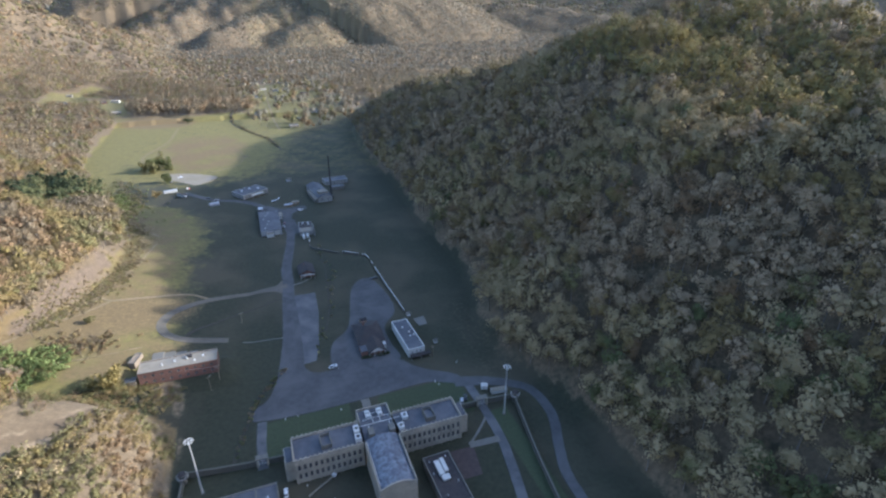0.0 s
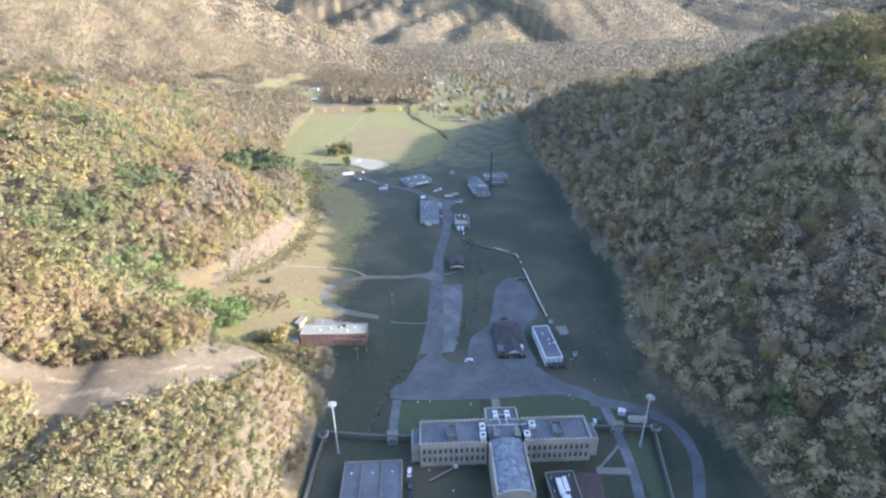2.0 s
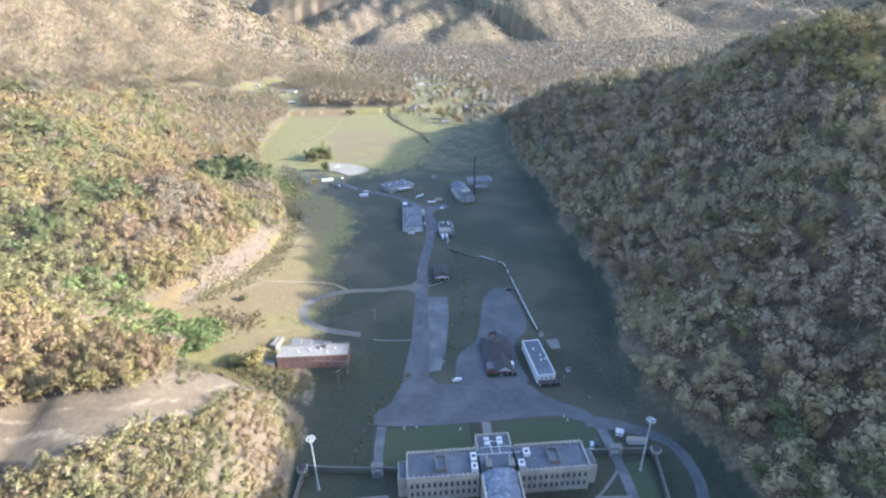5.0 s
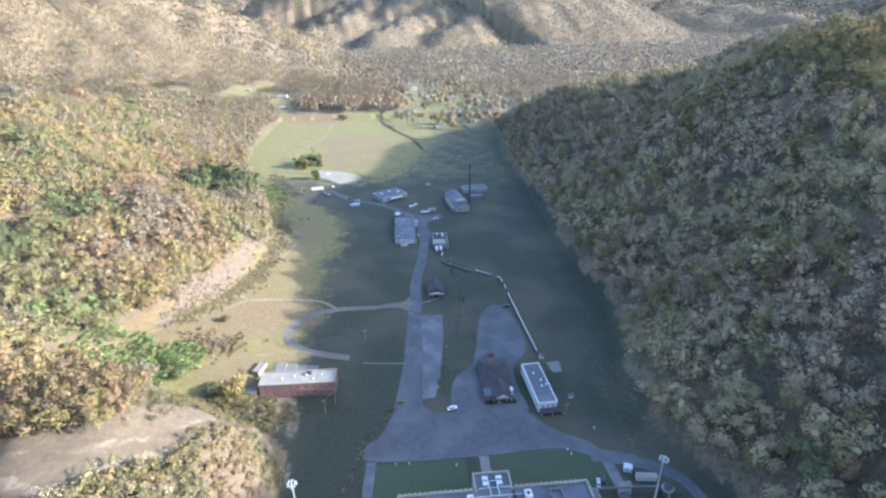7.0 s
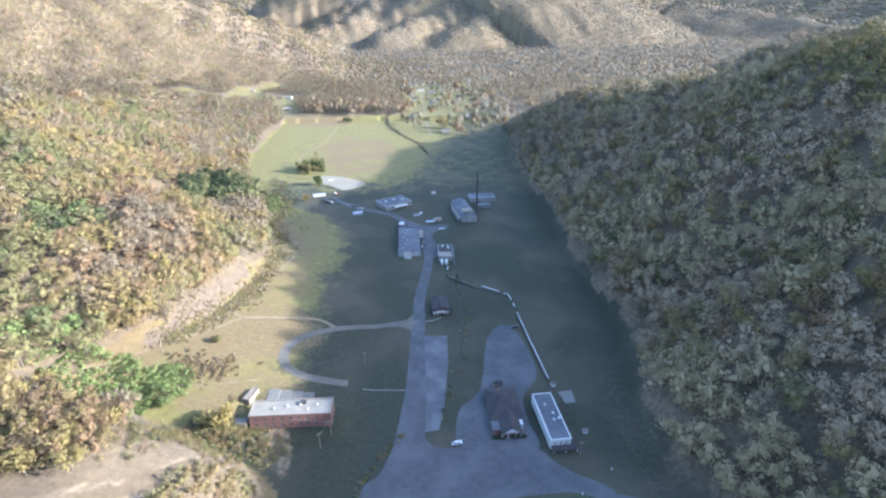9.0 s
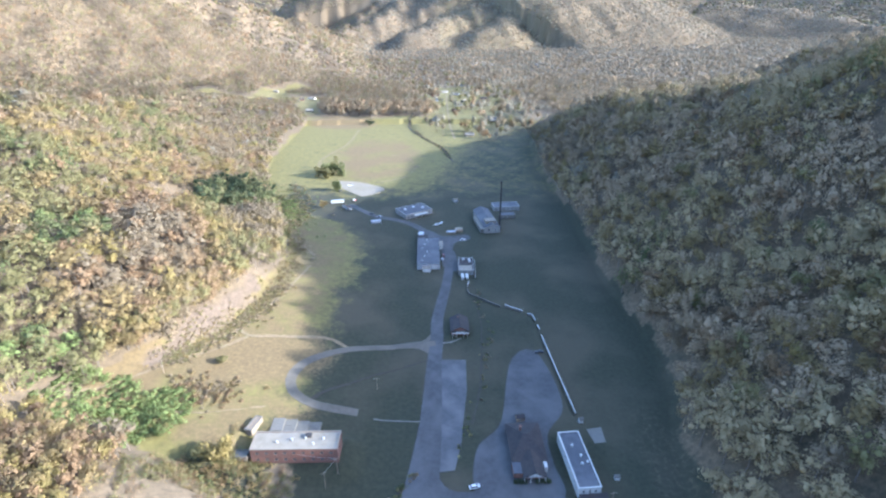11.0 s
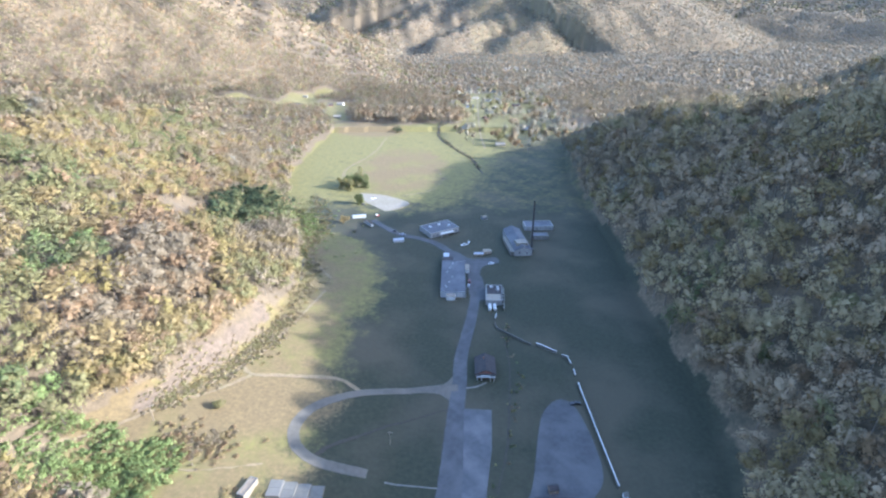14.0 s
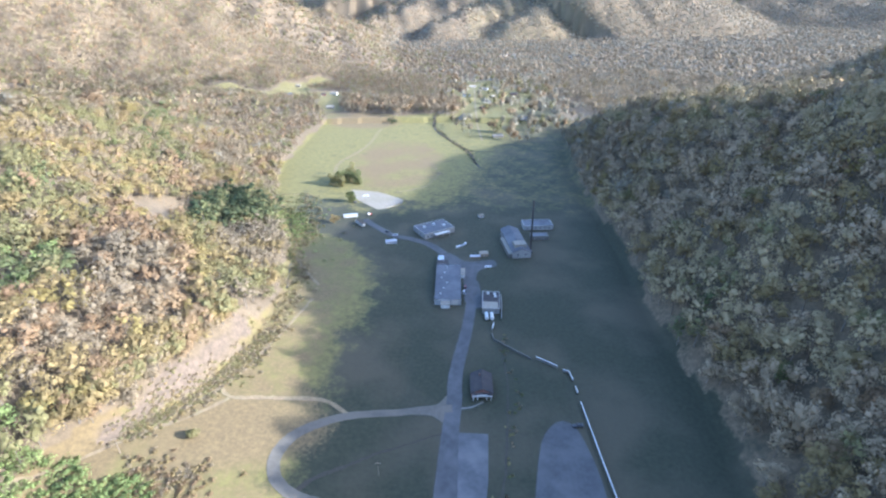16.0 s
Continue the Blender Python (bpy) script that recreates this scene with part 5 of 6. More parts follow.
# workshop hall with three roof bays
hall_w = hall("workshop_hall", "low workshop hall with a grey roof in three bays", -28.3, -197.5, 0, 0, 25.0, 31.0, 5.6, STONE, ROOF, (6, 6, 8, 8), [2.0], (1.6, 1.8), parapet=0.35)
for rx in (-4.6, 4.0):
    part("roof_rib", boxes((rx - 0.3, rx + 0.3, -15.1, 15.1, 5.25, 5.95)), CONCRETE, hall_w)
for rx in (-9, 0, 8.5):
    part("roof_vent", tube(bmesh.new(), rx, 9, 5.25, 6.1, 0.35, 0.4, 10), STEEL, hall_w)
# dark-roofed mess hall with a white plant unit
mess = hall("mess_hall", "low mess hall with a dark bitumen roof", 52.0, -204.5, 0, 2, 12.2, 27.0, 5.2, WALLSTONE, DARKROOF, (4, 4, 8, 8), [1.8], (1.3, 1.6), trim=CONCRETE)
u = part("rooftop_unit", boxes((-2.6, -0.2, 1.5, 9.4, 5.1, 6.3), (0.3, 2.1, 3.0, 10.2, 5.1, 6.0), (-2.0, 1.4, -1.2, 1.5, 5.1, 5.9), bevel=0.08), WHITE, mess, "white roof-mounted air units joined by ducts")
part("base", boxes((-2.4, 1.9, -1.0, 9.0, 4.7, 5.1)), IRON, u)
for vx, vy in ((-4, 10.5), (3.8, 11.2), (-4.3, 4), (4.0, -3), (-3, -8)):
    part("roof_vent", tube(bmesh.new(), vx, vy, 4.7, 5.5, 0.22, 0.22, 8), STEEL, mess)


# ---- yard walls, towers and masts ----
def yard_wall(pts, h=3.0, t=0.7, label="tall stone prison yard wall", mat_wall=None, coping=None, gap=()):
    first = pts[0]
    ob = thing("yard_wall", first[0], first[1], float(height(*first)), 0, label, "wall", "prison walls")
    for (ax, ay), (bx, by) in zip(pts[:-1], pts[1:]):
        L = math.hypot(bx - ax, by - ay)
        ang = math.degrees(math.atan2(by - ay, bx - ax))
        n = max(1, int(L / 6))
        for k in range(n):
            s0, s1 = L * k / n, L * (k + 1) / n
            c = math.cos(radians(ang)), math.sin(radians(ang))
            px, py = ax + c[0] * s0, ay + c[1] * s0
            zb = float(height(px, py)) - float(height(*first))
            w = part("panel", boxes((0, s1 - s0 - 0.004, -t / 2, t / 2, -1.0, h)), mat_wall or WALLSTONE, ob)
            w.matrix_basis = pose(px - first[0], py - first[1], zb, 0, 0, ang)
            part("coping", boxes((0, s1 - s0 - 0.004, -t / 2 - 0.1, t / 2 + 0.1, h, h + 0.22)), coping or WALLSTONE, w)
    return ob


yard_wall([(-53, -161), (-40, -163), (-23.6, -165)])
yard_wall([(-18.4, -165.4), (-8.6, -166)])
yard_wall([(72.4, -163.5), (83.6, -164)])
yard_wall([(89.4, -164.2), (103, -165.2)])
yard_wall([(-53.5, -164), (-55, -180), (-56, -200), (-57, -225)])
yard_wall([(103.5, -168.5), (99, -190), (96, -205), (92, -230)])


def gatehouse(x, y, rz, w):
    g = thing("gatehouse", x, y, 0, rz, "small flat-roofed stone gatehouse in the yard wall", "gatehouse", "gatehouses")
    part("pier", boxes((-w / 2, -w / 2 + 0.7, -1.2, 1.2, -0.4, 4.6)), STONE, g)
    part("pier", boxes((w / 2 - 0.7, w / 2, -1.2, 1.2, -0.4, 4.6)), STONE, g)
    part("roof", boxes((-w / 2 - 0.2, w / 2 + 0.2, -1.4, 1.4, 4.6, 5.0), bevel=0.05), CONCRETE, g)
    gate = part("gate", boxes((-w / 2 + 0.7, w / 2 - 0.7, -0.06, 0.06, 0.9, 1.0)), STEEL, g)
    part("rail", boxes((-w / 2 + 0.7, w / 2 - 0.7, -0.06, 0.06, 3.6, 3.7)), STEEL, gate)
    for k in range(int((w - 1.5) / 0.42)):
        part("bar", boxes((-w / 2 + 0.8 + 0.42 * k, -w / 2 + 0.86 + 0.42 * k, -0.05, 0.05, 0.1, 4.3)), STEEL, gate)
    return g


gatehouse(-21, -165.2, -3, 5.0)
gatehouse(86.5, -164.1, -1, 5.6)


def guard_tower(x, y, z):
    g = thing("guard_tower", x, y, z, 0, "small dark guard tower with a railed deck on the wall corner", "tower", "guard towers")
    part("shaft", tube(bmesh.new(), 0, 0, -1, 3.2, 1.7, 1.6, 12), WALLSTONE, g)
    part("deck", tube(bmesh.new(), 0, 0, 3.2, 3.5, 2.4, 2.4, 12), CONCRETE, g)
    cab = part("cabin", tube(bmesh.new(), 0, 0, 3.5, 5.3, 1.5, 1.5, 8), WALLSTONE, g)
    part("roof", tube(bmesh.new(), 0, 0, 5.3, 5.8, 1.8, 0.3, 8), DARKROOF, g)
    wm = window_mesh(0.9, 0.9, STEEL)
    for k in range(8):
        a = 2 * math.pi * (k + 0.5) / 8
        add_window(wm, cab, 1.4 * math.cos(a), 1.4 * math.sin(a), 4.3, math.degrees(a) + 90)
    bm = bmesh.new()
    for k in range(12):
        a, b = 2 * math.pi * k / 12, 2 * math.pi * (k + 1) / 12
        rod(bm, (2.3 * math.cos(a), 2.3 * math.sin(a), 3.5), (2.3 * math.cos(a), 2.3 * math.sin(a), 4.4), 0.04)
        rod(bm, (2.3 * math.cos(a), 2.3 * math.sin(a), 4.4), (2.3 * math.cos(b), 2.3 * math.sin(b), 4.4), 0.07)
    part("railing", bm, STEEL, g)
    return g


guard_tower(-53.5, -163.5, 0)
guard_tower(104.0, -167, 0)


def light_mast(x, y, z, h):
    m = thing("light_mast", x, y, z, 0, "tall tapered steel floodlight mast with a lamp ring", "mast", "floodlight masts")
    part("pole", tube(bmesh.new(), 0, 0, -0.5, h, 0.42, 0.17, 12), STEEL, m)
    part("base", boxes((-0.8, 0.8, -0.8, 0.8, -0.4, 0.3), bevel=0.05), CONCRETE, m)
    ring = bmesh.new()
    for k in range(16):
        a, b = 2 * math.pi * k / 16, 2 * math.pi * (k + 1) / 16
        rod(ring, (1.35 * math.cos(a), 1.35 * math.sin(a), h - 0.2), (1.35 * math.cos(b), 1.35 * math.sin(b), h - 0.2), 0.09)
    for k in range(4):
        a = math.pi / 2 * k
        rod(ring, (0, 0, h), (1.35 * math.cos(a), 1.35 * math.sin(a), h - 0.2), 0.07)
    r = part("lamp_ring", ring, STEEL, m)
    for k in range(8):
        a = 2 * math.pi * k / 8
        cx, cy = 1.7 * math.cos(a), 1.7 * math.sin(a)
        bm = tube(bmesh.new(), cx, cy, h - 0.6, h - 0.1, 0.27, 0.16, 10)
        part("floodlight", bm, LAMPGLASS, r)
    return m


light_mast(-45.8, -171.6, 0, 29.6)
light_mast(94.4, -174.0, 0, 29.6)

# ---- other buildings ----
def gz(x, y):
    return float(height(x, y))


# red-brick block on the rise
red = hall("brick_block", "two-storey red-brick block with a stained pale flat roof", -58.0, -92.0, 6.2, -1, 38.0, 10.5, 8.3, BRICK, PALEROOF, (9, 9, 2, 2), [1.6, 5.2], (1.5, 1.5), base_drop=6.0, parapet=0.25, trim=PALEROOF)
for k, (vx, vy) in enumerate(((-2, 0.5), (4, 1.2), (12, 0.8), (8, -2), (-8, -1))):
    part("roof_vent", tube(bmesh.new(), vx, vy, 8.0, 8.9, 0.5, 0.45, 12), WHITE if k % 2 else STEEL, red)
part("rooftop_unit", boxes((3.6, 6.4, 1.6, 3.6, 8.0, 9.1), bevel=0.06), IRON, red)
hall("lean_to_shed", "low flat-roofed shed at the end of the brick block", -82.5, -95.0, gz(-82, -95) - 0.1, 0, 7.5, 4.2, 2.6, WOOD, CONCRETE, (2, 0, 0, 0), [1.0], (0.9, 0.9), parapet=0.1)
hall("store_shed", "low open store with a rusty brown roof behind the brick block", -80.5, -79.5, gz(-80, -79.5) - 0.2, 72, 9.0, 3.4, 2.6, WOOD, WOOD, (0, 0, 0, 0), [], (1, 1), parapet=0.1)
slab = thing("court_slab", -62, -77.2, gz(-62, -77.2), 0, "old cracked concrete games slab on the rise", "slab")
bm = bmesh.new()
for k in range(4):
    for j in range(2):
        xs, ys = -11.2 + 5.6 * k, -4.0 + 4.0 * j
        zb = gz(-62 + xs + 2.8, -77.2 + ys + 2) - gz(-62, -77.2)
        box(bm, xs, xs + 5.56, ys, ys + 3.96, zb - 1.2, zb + 0.75)
part("slab", bm, CONCRETE, slab)

# long classroom building and the brick house on the gravel yard
longb = hall("classroom_block", "long low block with a grey roof and a white end wall", 67.0, -98.0, 0, 3.0, 9.8, 31.5, 5.6, WHITE, ROOF, (3, 2, 9, 9), [2.4], (1.1, 1.6), parapet=0.3, trim=WHITE)
for k, (vx, vy) in enumerate(((-0.6, 7.5), (1.6, 1.5), (0.8, -3.0), (3.4, -2.2))):
    part("roof_vent", tube(bmesh.new(), vx, vy, 5.2, 6.1, 0.62, 0.5, 12), WHITE, longb)
part("porch_roof", boxes((-4.6, 7.6, -19.2, -15.8, 2.0, 2.25)), DARKROOF, longb, "dark flat porch roof")
for px in (-4.2, 1.5, 7.2):
    part("post", boxes((px - 0.1, px + 0.1, -18.9, -18.7, -0.4, 2.0)), WHITE, longb)
part("gutter", boxes((-5.08, -4.92, -15.7, 15.7, 5.2, 5.4)), WHITE, longb)

house = hall("brick_house", "single-storey brick house with a dark hipped roof", 45.6, -85.5, 0, 0, 15.0, 22.0, 3.6, BRICK, DARKROOF, (0, 3, 4, 4), [1.0], (1.2, 1.4), roof="hip", rise=4.6, over=0.7, hip=6.8)
bm = bmesh.new()
prism(bm, -0.2, 12.4, -4.6, 4.6, 3.4, 6.2, 0.5, 0.22)
wingroof = part("porch_roof", bm, DARKROOF, house, "dark pitched porch roof")
wingroof.matrix_basis = pose(0.8, -20.2, 0, 0, 0, 90)
part("porch_wall", boxes((-3.4, 5.0, -18.2, -17.9, -0.3, 3.5), (-3.4, -3.1, -17.9, -11.0, -0.3, 3.5), (4.7, 5.0, -17.9, -11.0, -0.3, 3.5)), BRICK, house)
bm = bmesh.new()
v = [bm.verts.new(c) for c in ((-4.0, -20.5, 3.5), (5.6, -20.5, 3.5), (0.8, -20.5, 6.2), (-4.0, -20.2, 3.5), (5.6, -20.2, 3.5), (0.8, -20.2, 6.2))]
for q in ((0, 1, 2), (5, 4, 3), (0, 3, 4, 1), (1, 4, 5, 2), (2, 5, 3, 0)):
    bm.faces.new([v[i] for i in q])
part("gable", bm, WHITE, house, "white-painted porch gable")
for px in (-3.8, -1.0, 2.6, 5.4):
    part("column", tube(bmesh.new(), px, -20.3, -0.3, 3.5, 0.2, 0.17, 10), WHITE, house)
wm = window_mesh(1.3, 1.5, WHITE)
for wx in (-2.0, 0.8, 3.6):
    add_window(wm, house, wx, -18.26, 1.0)
part("side_roof", boxes((-8.2, -3.9, -17.8, -11.2, 3.0, 3.25)), ROOF, house)
part("side_wall", boxes((-8.0, -7.7, -17.6, -11.2, -0.3, 3.0), (-7.7, -4.1, -17.6, -17.3, -0.3, 3.0)), BRICK, house)
part("side_wall", boxes((5.2, 7.4, -15.0, -11.1, -0.3, 3.2)), WHITE, house)
part("chimney", boxes((-2.6, -1.7, 3.0, 4.2, 4.0, 9.2), (-2.75, -1.55, 2.85, 4.35, 9.2, 9.45)), BRICK, house)


def cottage(x, y, z, rz, label, L=10.0, W=8.0, H=2.9, wall=None, roof=None, group="", rise=2.3):
    h = hall("cottage", label, x, y, z, rz, L, W, H, wall or WHITE, roof or DARKROOF, (3, 3, 2, 2), [0.9], (1.0, 1.3), roof="pitched", rise=rise, over=0.5, group=group)
    part("door", boxes((-0.5, 0.5, -W / 2 - 0.06, -W / 2 - 0.004, 0.05, 2.1)), IRON, h)
    part("chimney", boxes((L * 0.2, L * 0.2 + 0.7, 0.6, 1.3, H + 0.6, H + rise + 1.0)), BRICK, h)
    return h


cot = cottage(20.5, 14.0, 0, 90, "small brick cottage with a dark roof and a white gable front", 15.0, 11.0, 3.0, BRICK, DARKROOF, rise=2.8)
for px in (-4.6, -2.4, 2.4, 4.6):
    part("column", boxes((-10.0, -9.7, px - 0.15, px + 0.15, -0.3, 2.9)), WHITE, cot)
part("porch_roof", boxes((-10.2, -7.3, -5.2, 5.2, 2.9, 3.15)), DARKROOF, cot)
part("fascia", boxes((-10.35, -10.2, -5.3, 5.3, 2.7, 3.4), (-10.35, -10.2, -2.6, 2.6, 3.4, 4.1)), WHITE, cot)

# sheds and stores up the valley
w = hall("office_block", "low office block with a broad white-edged roof", -12.8, 217.0, 0, 32, 30.0, 21.0, 4.8, DULLWHITE, ROOF, (7, 7, 4, 4), [1.2], (1.6, 1.4), parapet=0.2, trim=DULLWHITE)
part("canopy", boxes((-6, 8, -14.0, -10.6, 3.0, 3.3)), WHITE, w)
for px in (-5.6, 1, 7.6):
    part("post", boxes((px - 0.1, px + 0.1, -13.7, -13.5, -0.3, 3.0)), WHITE, w)
for ux, uy in ((-8, 3), (2, 4), (9, -2)):
    part("rooftop_unit", boxes((ux - 1, ux + 1, uy - 0.8, uy + 0.8, 4.6, 5.6), bevel=0.05), STEEL, w)
d = hall("machine_shed", "large machine shed with a low dark metal roof", 1.2, 121.0, 0, 0, 18.0, 50.0, 4.6, TIN, ROOF, (0, 0, 6, 6), [1.6], (1.4, 1.2), parapet=0.15, trim=ROOF)
part("lean_to", boxes((-4.6, 1.6, -29.5, -25.002, -0.3, 3.0)), WHITE, d)
part("roof", boxes((-4.8, 1.8, -29.7, -25.002, 3.0, 3.2)), PALEROOF, d)
part("annex", boxes((-8.8, -0.5, 25.002, 34.0, -0.3, 3.6)), WALLSTONE, d)
part("annex", boxes((-8.6, -4.0, 34.004, 43.0, -0.3, 3.0)), TIN, d)
part("roof", boxes((-9.0, -0.3, 25.002, 34.2, 3.6, 3.8)), DARKROOF, d)
part("side_roof", boxes((9.002, 12.4, 12.0, 22.0, 3.0, 3.2)), PALEROOF, d)
part("side_wall", boxes((11.9, 12.2, 12.2, 21.8, -0.3, 3.0), (9.002, 11.9, 12.2, 12.5, -0.3, 3.0), (9.002, 11.9, 21.5, 21.8, -0.3, 3.0)), WHITE, d)
part("roller_door", boxes((2.6, 7.0, -25.08, -25.004, 0.0, 3.8)), STEEL, d)
for k in range(6):
    part("roof_vent", tube(bmesh.new(), -5 + 2.0 * (k % 3), -18 + 7.5 * k, 4.4, 5.2, 0.3, 0.34, 8), STEEL, d)
st = hall("store_building", "small store with a dark roof and white front", 30.5, 96.5, 0, -3, 11.5, 22.0, 4.0, DULLWHITE, DARKROOF, (3, 3, 4, 4), [1.2], (1.2, 1.2), parapet=0.3, trim=DULLWHITE)
for ux, uy in ((2.6, 7.6), (2.9, 4.2), (-2, 8)):
    part("rooftop_unit", boxes((ux - 0.9, ux + 0.9, uy - 0.7, uy + 0.7, 3.7, 4.7), bevel=0.05), WHITE, st)
part("front_roof", boxes((-5.9, 4.6, -11.4, -2.4, 3.72, 3.95)), PALEROOF, st, "pale lower roof over the front rooms")
for tx in (-1.8, 1.6):
    tk = thing("storage_tank", 28.6 + tx, 80.6, 0, 0, "white horizontal storage tank on low cradles", "tank", "white tanks")
    bm = bmesh.new()
    rod(bm, (0, -3.4, 1.5), (0, 3.4, 1.5), 1.15, 16)
    part("barrel", bm, WHITE, tk)
    part("cradle", boxes((-0.9, 0.9, -2.4, -2.1, -0.2, 0.7)), CONCRETE, tk)
    part("cradle", boxes((-0.9, 0.9, 2.1, 2.4, -0.2, 0.7)), CONCRETE, tk)
b = hall("boiler_house", "tall pale boiler house with a pitched grey roof", 56.0, 188.0, 0, 98, 46.0, 14.5, 5.4, DULLWHITE, ROOF, (6, 6, 2, 2), [1.8], (1.4, 2.0), roof="pitched", rise=3.0, over=0.4)
part("roof_lantern", boxes((-18, -10, -4.8, 4.8, 6.8, 9.6)), PALEROOF, b)
part("lean_to", boxes((-21, 10, 7.252, 10.2, -0.3, 3.4)), CONCRETE, b)
part("roof", boxes((-21.2, 10.2, 7.252, 10.4, 3.4, 3.6)), PALEROOF, b)
hall("laundry_block", "low white block with a flat grey roof beside the boiler house", 79.5, 227.0, 0, 4, 26.0, 14.0, 4.2, DULLWHITE, ROOF, (6, 6, 2, 2), [1.2], (1.4, 1.3), parapet=0.2, trim=DULLWHITE)
hall("pump_house", "small grey pump house with a flat roof", 78.0, 203.0, 0, 4, 14.5, 8.0, 3.6, CONCRETE, ROOF, (3, 3, 1, 1), [1.2], (1.0, 1.0), parapet=0.2)
ch = thing("smoke_stack", 66.9, 173.5, 0, 0, "slender dark iron smoke stack with a stepped base", "chimney")
part("stack", tube(tube(bmesh.new(), 0, 0, 3.0, 46.0, 0.85, 0.62, 16), 0, 0, 45.2, 45.9, 0.8, 0.8, 16), IRON, ch)
part("base", boxes((-1.6, 1.6, -1.6, 1.6, -0.5, 3.0), bevel=0.1), WALLSTONE, ch)
for z in (12, 22, 32, 40):
    part("band", tube(bmesh.new(), 0, 0, z, z + 0.3, 0.92, 0.92, 16), IRON, ch)


def small_shed(x, y, rz, label, L, W, H, wall, roof):
    return hall("garden_shed", label, x, y, gz(x, y), rz, L, W, H, wall, roof, (1, 0, 0, 0), [0.8], (0.8, 0.8), roof="pitched", rise=0.9, over=0.2, group="small sheds")


small_shed(29, 170, 10, "small open store with a pale roof beside the spur", 6.5, 5.0, 2.6, WOOD, PALEROOF)
small_shed(22, 166, 0, "long low timber rack under a tin roof", 8.0, 2.2, 1.6, WOOD, TIN)
small_shed(30, 249, 20, "small isolated tin shed in the dark field", 4.4, 3.6, 2.4, TIN, PALEROOF)
small_shed(-48, 190, 15, "low tin-roofed shed by the bend of the road", 9.0, 4.0, 2.2, TIN, TIN)
small_shed(46, -68, 8, "small flat hut behind the brick house", 4.0, 3.0, 2.2, WOOD, DARKROOF)
small_shed(93, -153, -20, "little hut outside the yard wall", 3.2, 2.6, 2.3, WHITE, WHITE)
small_shed(99, -158.5, -8, "low white hut outside the yard wall", 8.5, 2.6, 2.2, WHITE, PALEROOF)
small_shed(76, -70.5, 10, "small pale hut at the end of the long wall", 1.9, 1.9, 2.0, WHITE, CONCRETE)
small_shed(82.5, -105, 0, "small pale pump hut beside the long block", 2.0, 1.6, 1.7, WHITE, CONCRETE)

# long white-capped wall along the eastern creek
yard_wall([(74.5, -66), (72.5, -30), (71, 2)], 1.7, 0.3, "long low wall with a white capping beside the gravel lot", WALLSTONE, WHITE)
yard_wall([(71, 9), (70.8, 14)], 1.5, 0.3, "short broken wall piece with a white capping", CONCRETE, WHITE)
yard_wall([(70.5, 19), (69.6, 26), (66.5, 27.5)], 1.5, 0.3, "broken wall corner with a white capping", CONCRETE, WHITE)
yard_wall([(64, 30), (53, 38.5)], 1.8, 0.35, "wall length with a broad white capping", CONCRETE, WHITE)
yard_wall([(50, 37.5), (30, 55.5), (29, 62)], 1.3, 0.25, "long grey field wall with a thin pale capping", WALLSTONE, CONCRETE)
yard_wall([(29.5, 66), (31, 72)], 2.0, 0.4, "short field wall with a white capping", CONCRETE, WHITE)
yard_wall([(36.2, 78), (37.5, 92), (38.2, 108)], 1.5, 0.25, "white board fence beside the store", DULLWHITE, DULLWHITE)


# ---- village houses, far off ----
vr = random.Random(3)
spots = [(-448, 851, 8), (-345, 909, 20), (-365, 1052, 0), (-316, 1131, 12), (-264, 973, -10), (-335, 1093, 30), (-231, 788, 5), (-282, 950, 20), (0, 884, 20), (18, 701, 75), (70, 582, 10), (60, 815, 40),
         (48, 1150, 10), (103, 1266, -15), (132, 1226, 25), (8, 930, 80), (70, 890, 15), (30, 980, 0), (86, 960, 60), (20, 1060, 20), (76, 1080, -30), (122, 690, -8), (112, 890, 70), (136, 1000, 5), (96, 1100, 20)]
for k, (hx, hy, rz) in enumerate(spots):
    wall = (WHITE, WHITE, CONCRETE, BRICK)[k % 4]
    roof = (PALEROOF, DARKROOF, PALEROOF, ROOF)[(k * 3) % 4]
    cottage(hx, hy, gz(hx, hy) - 0.1, rz, ("small white village house with a pale roof", "white village house with a dark pitched roof", "grey rendered village house with a pitched roof", "brick village house with a pitched roof")[k % 4],
            vr.uniform(10, 17), vr.uniform(7, 10), vr.uniform(2.8, 3.6), wall, roof, "village houses")
for k in range(14):
    hx, hy = (vr.uniform(400, 455), vr.uniform(1700, 1745)) if k % 3 == 0 else (vr.uniform(165, 240), vr.uniform(1750, 1800))
    cottage(hx, hy, gz(hx, hy) + 9, vr.uniform(-40, 40), "tiny white house among far woods", vr.uniform(10, 15), 8, 3.5, (WHITE, CONCRETE)[k % 2], PALEROOF, "far houses")


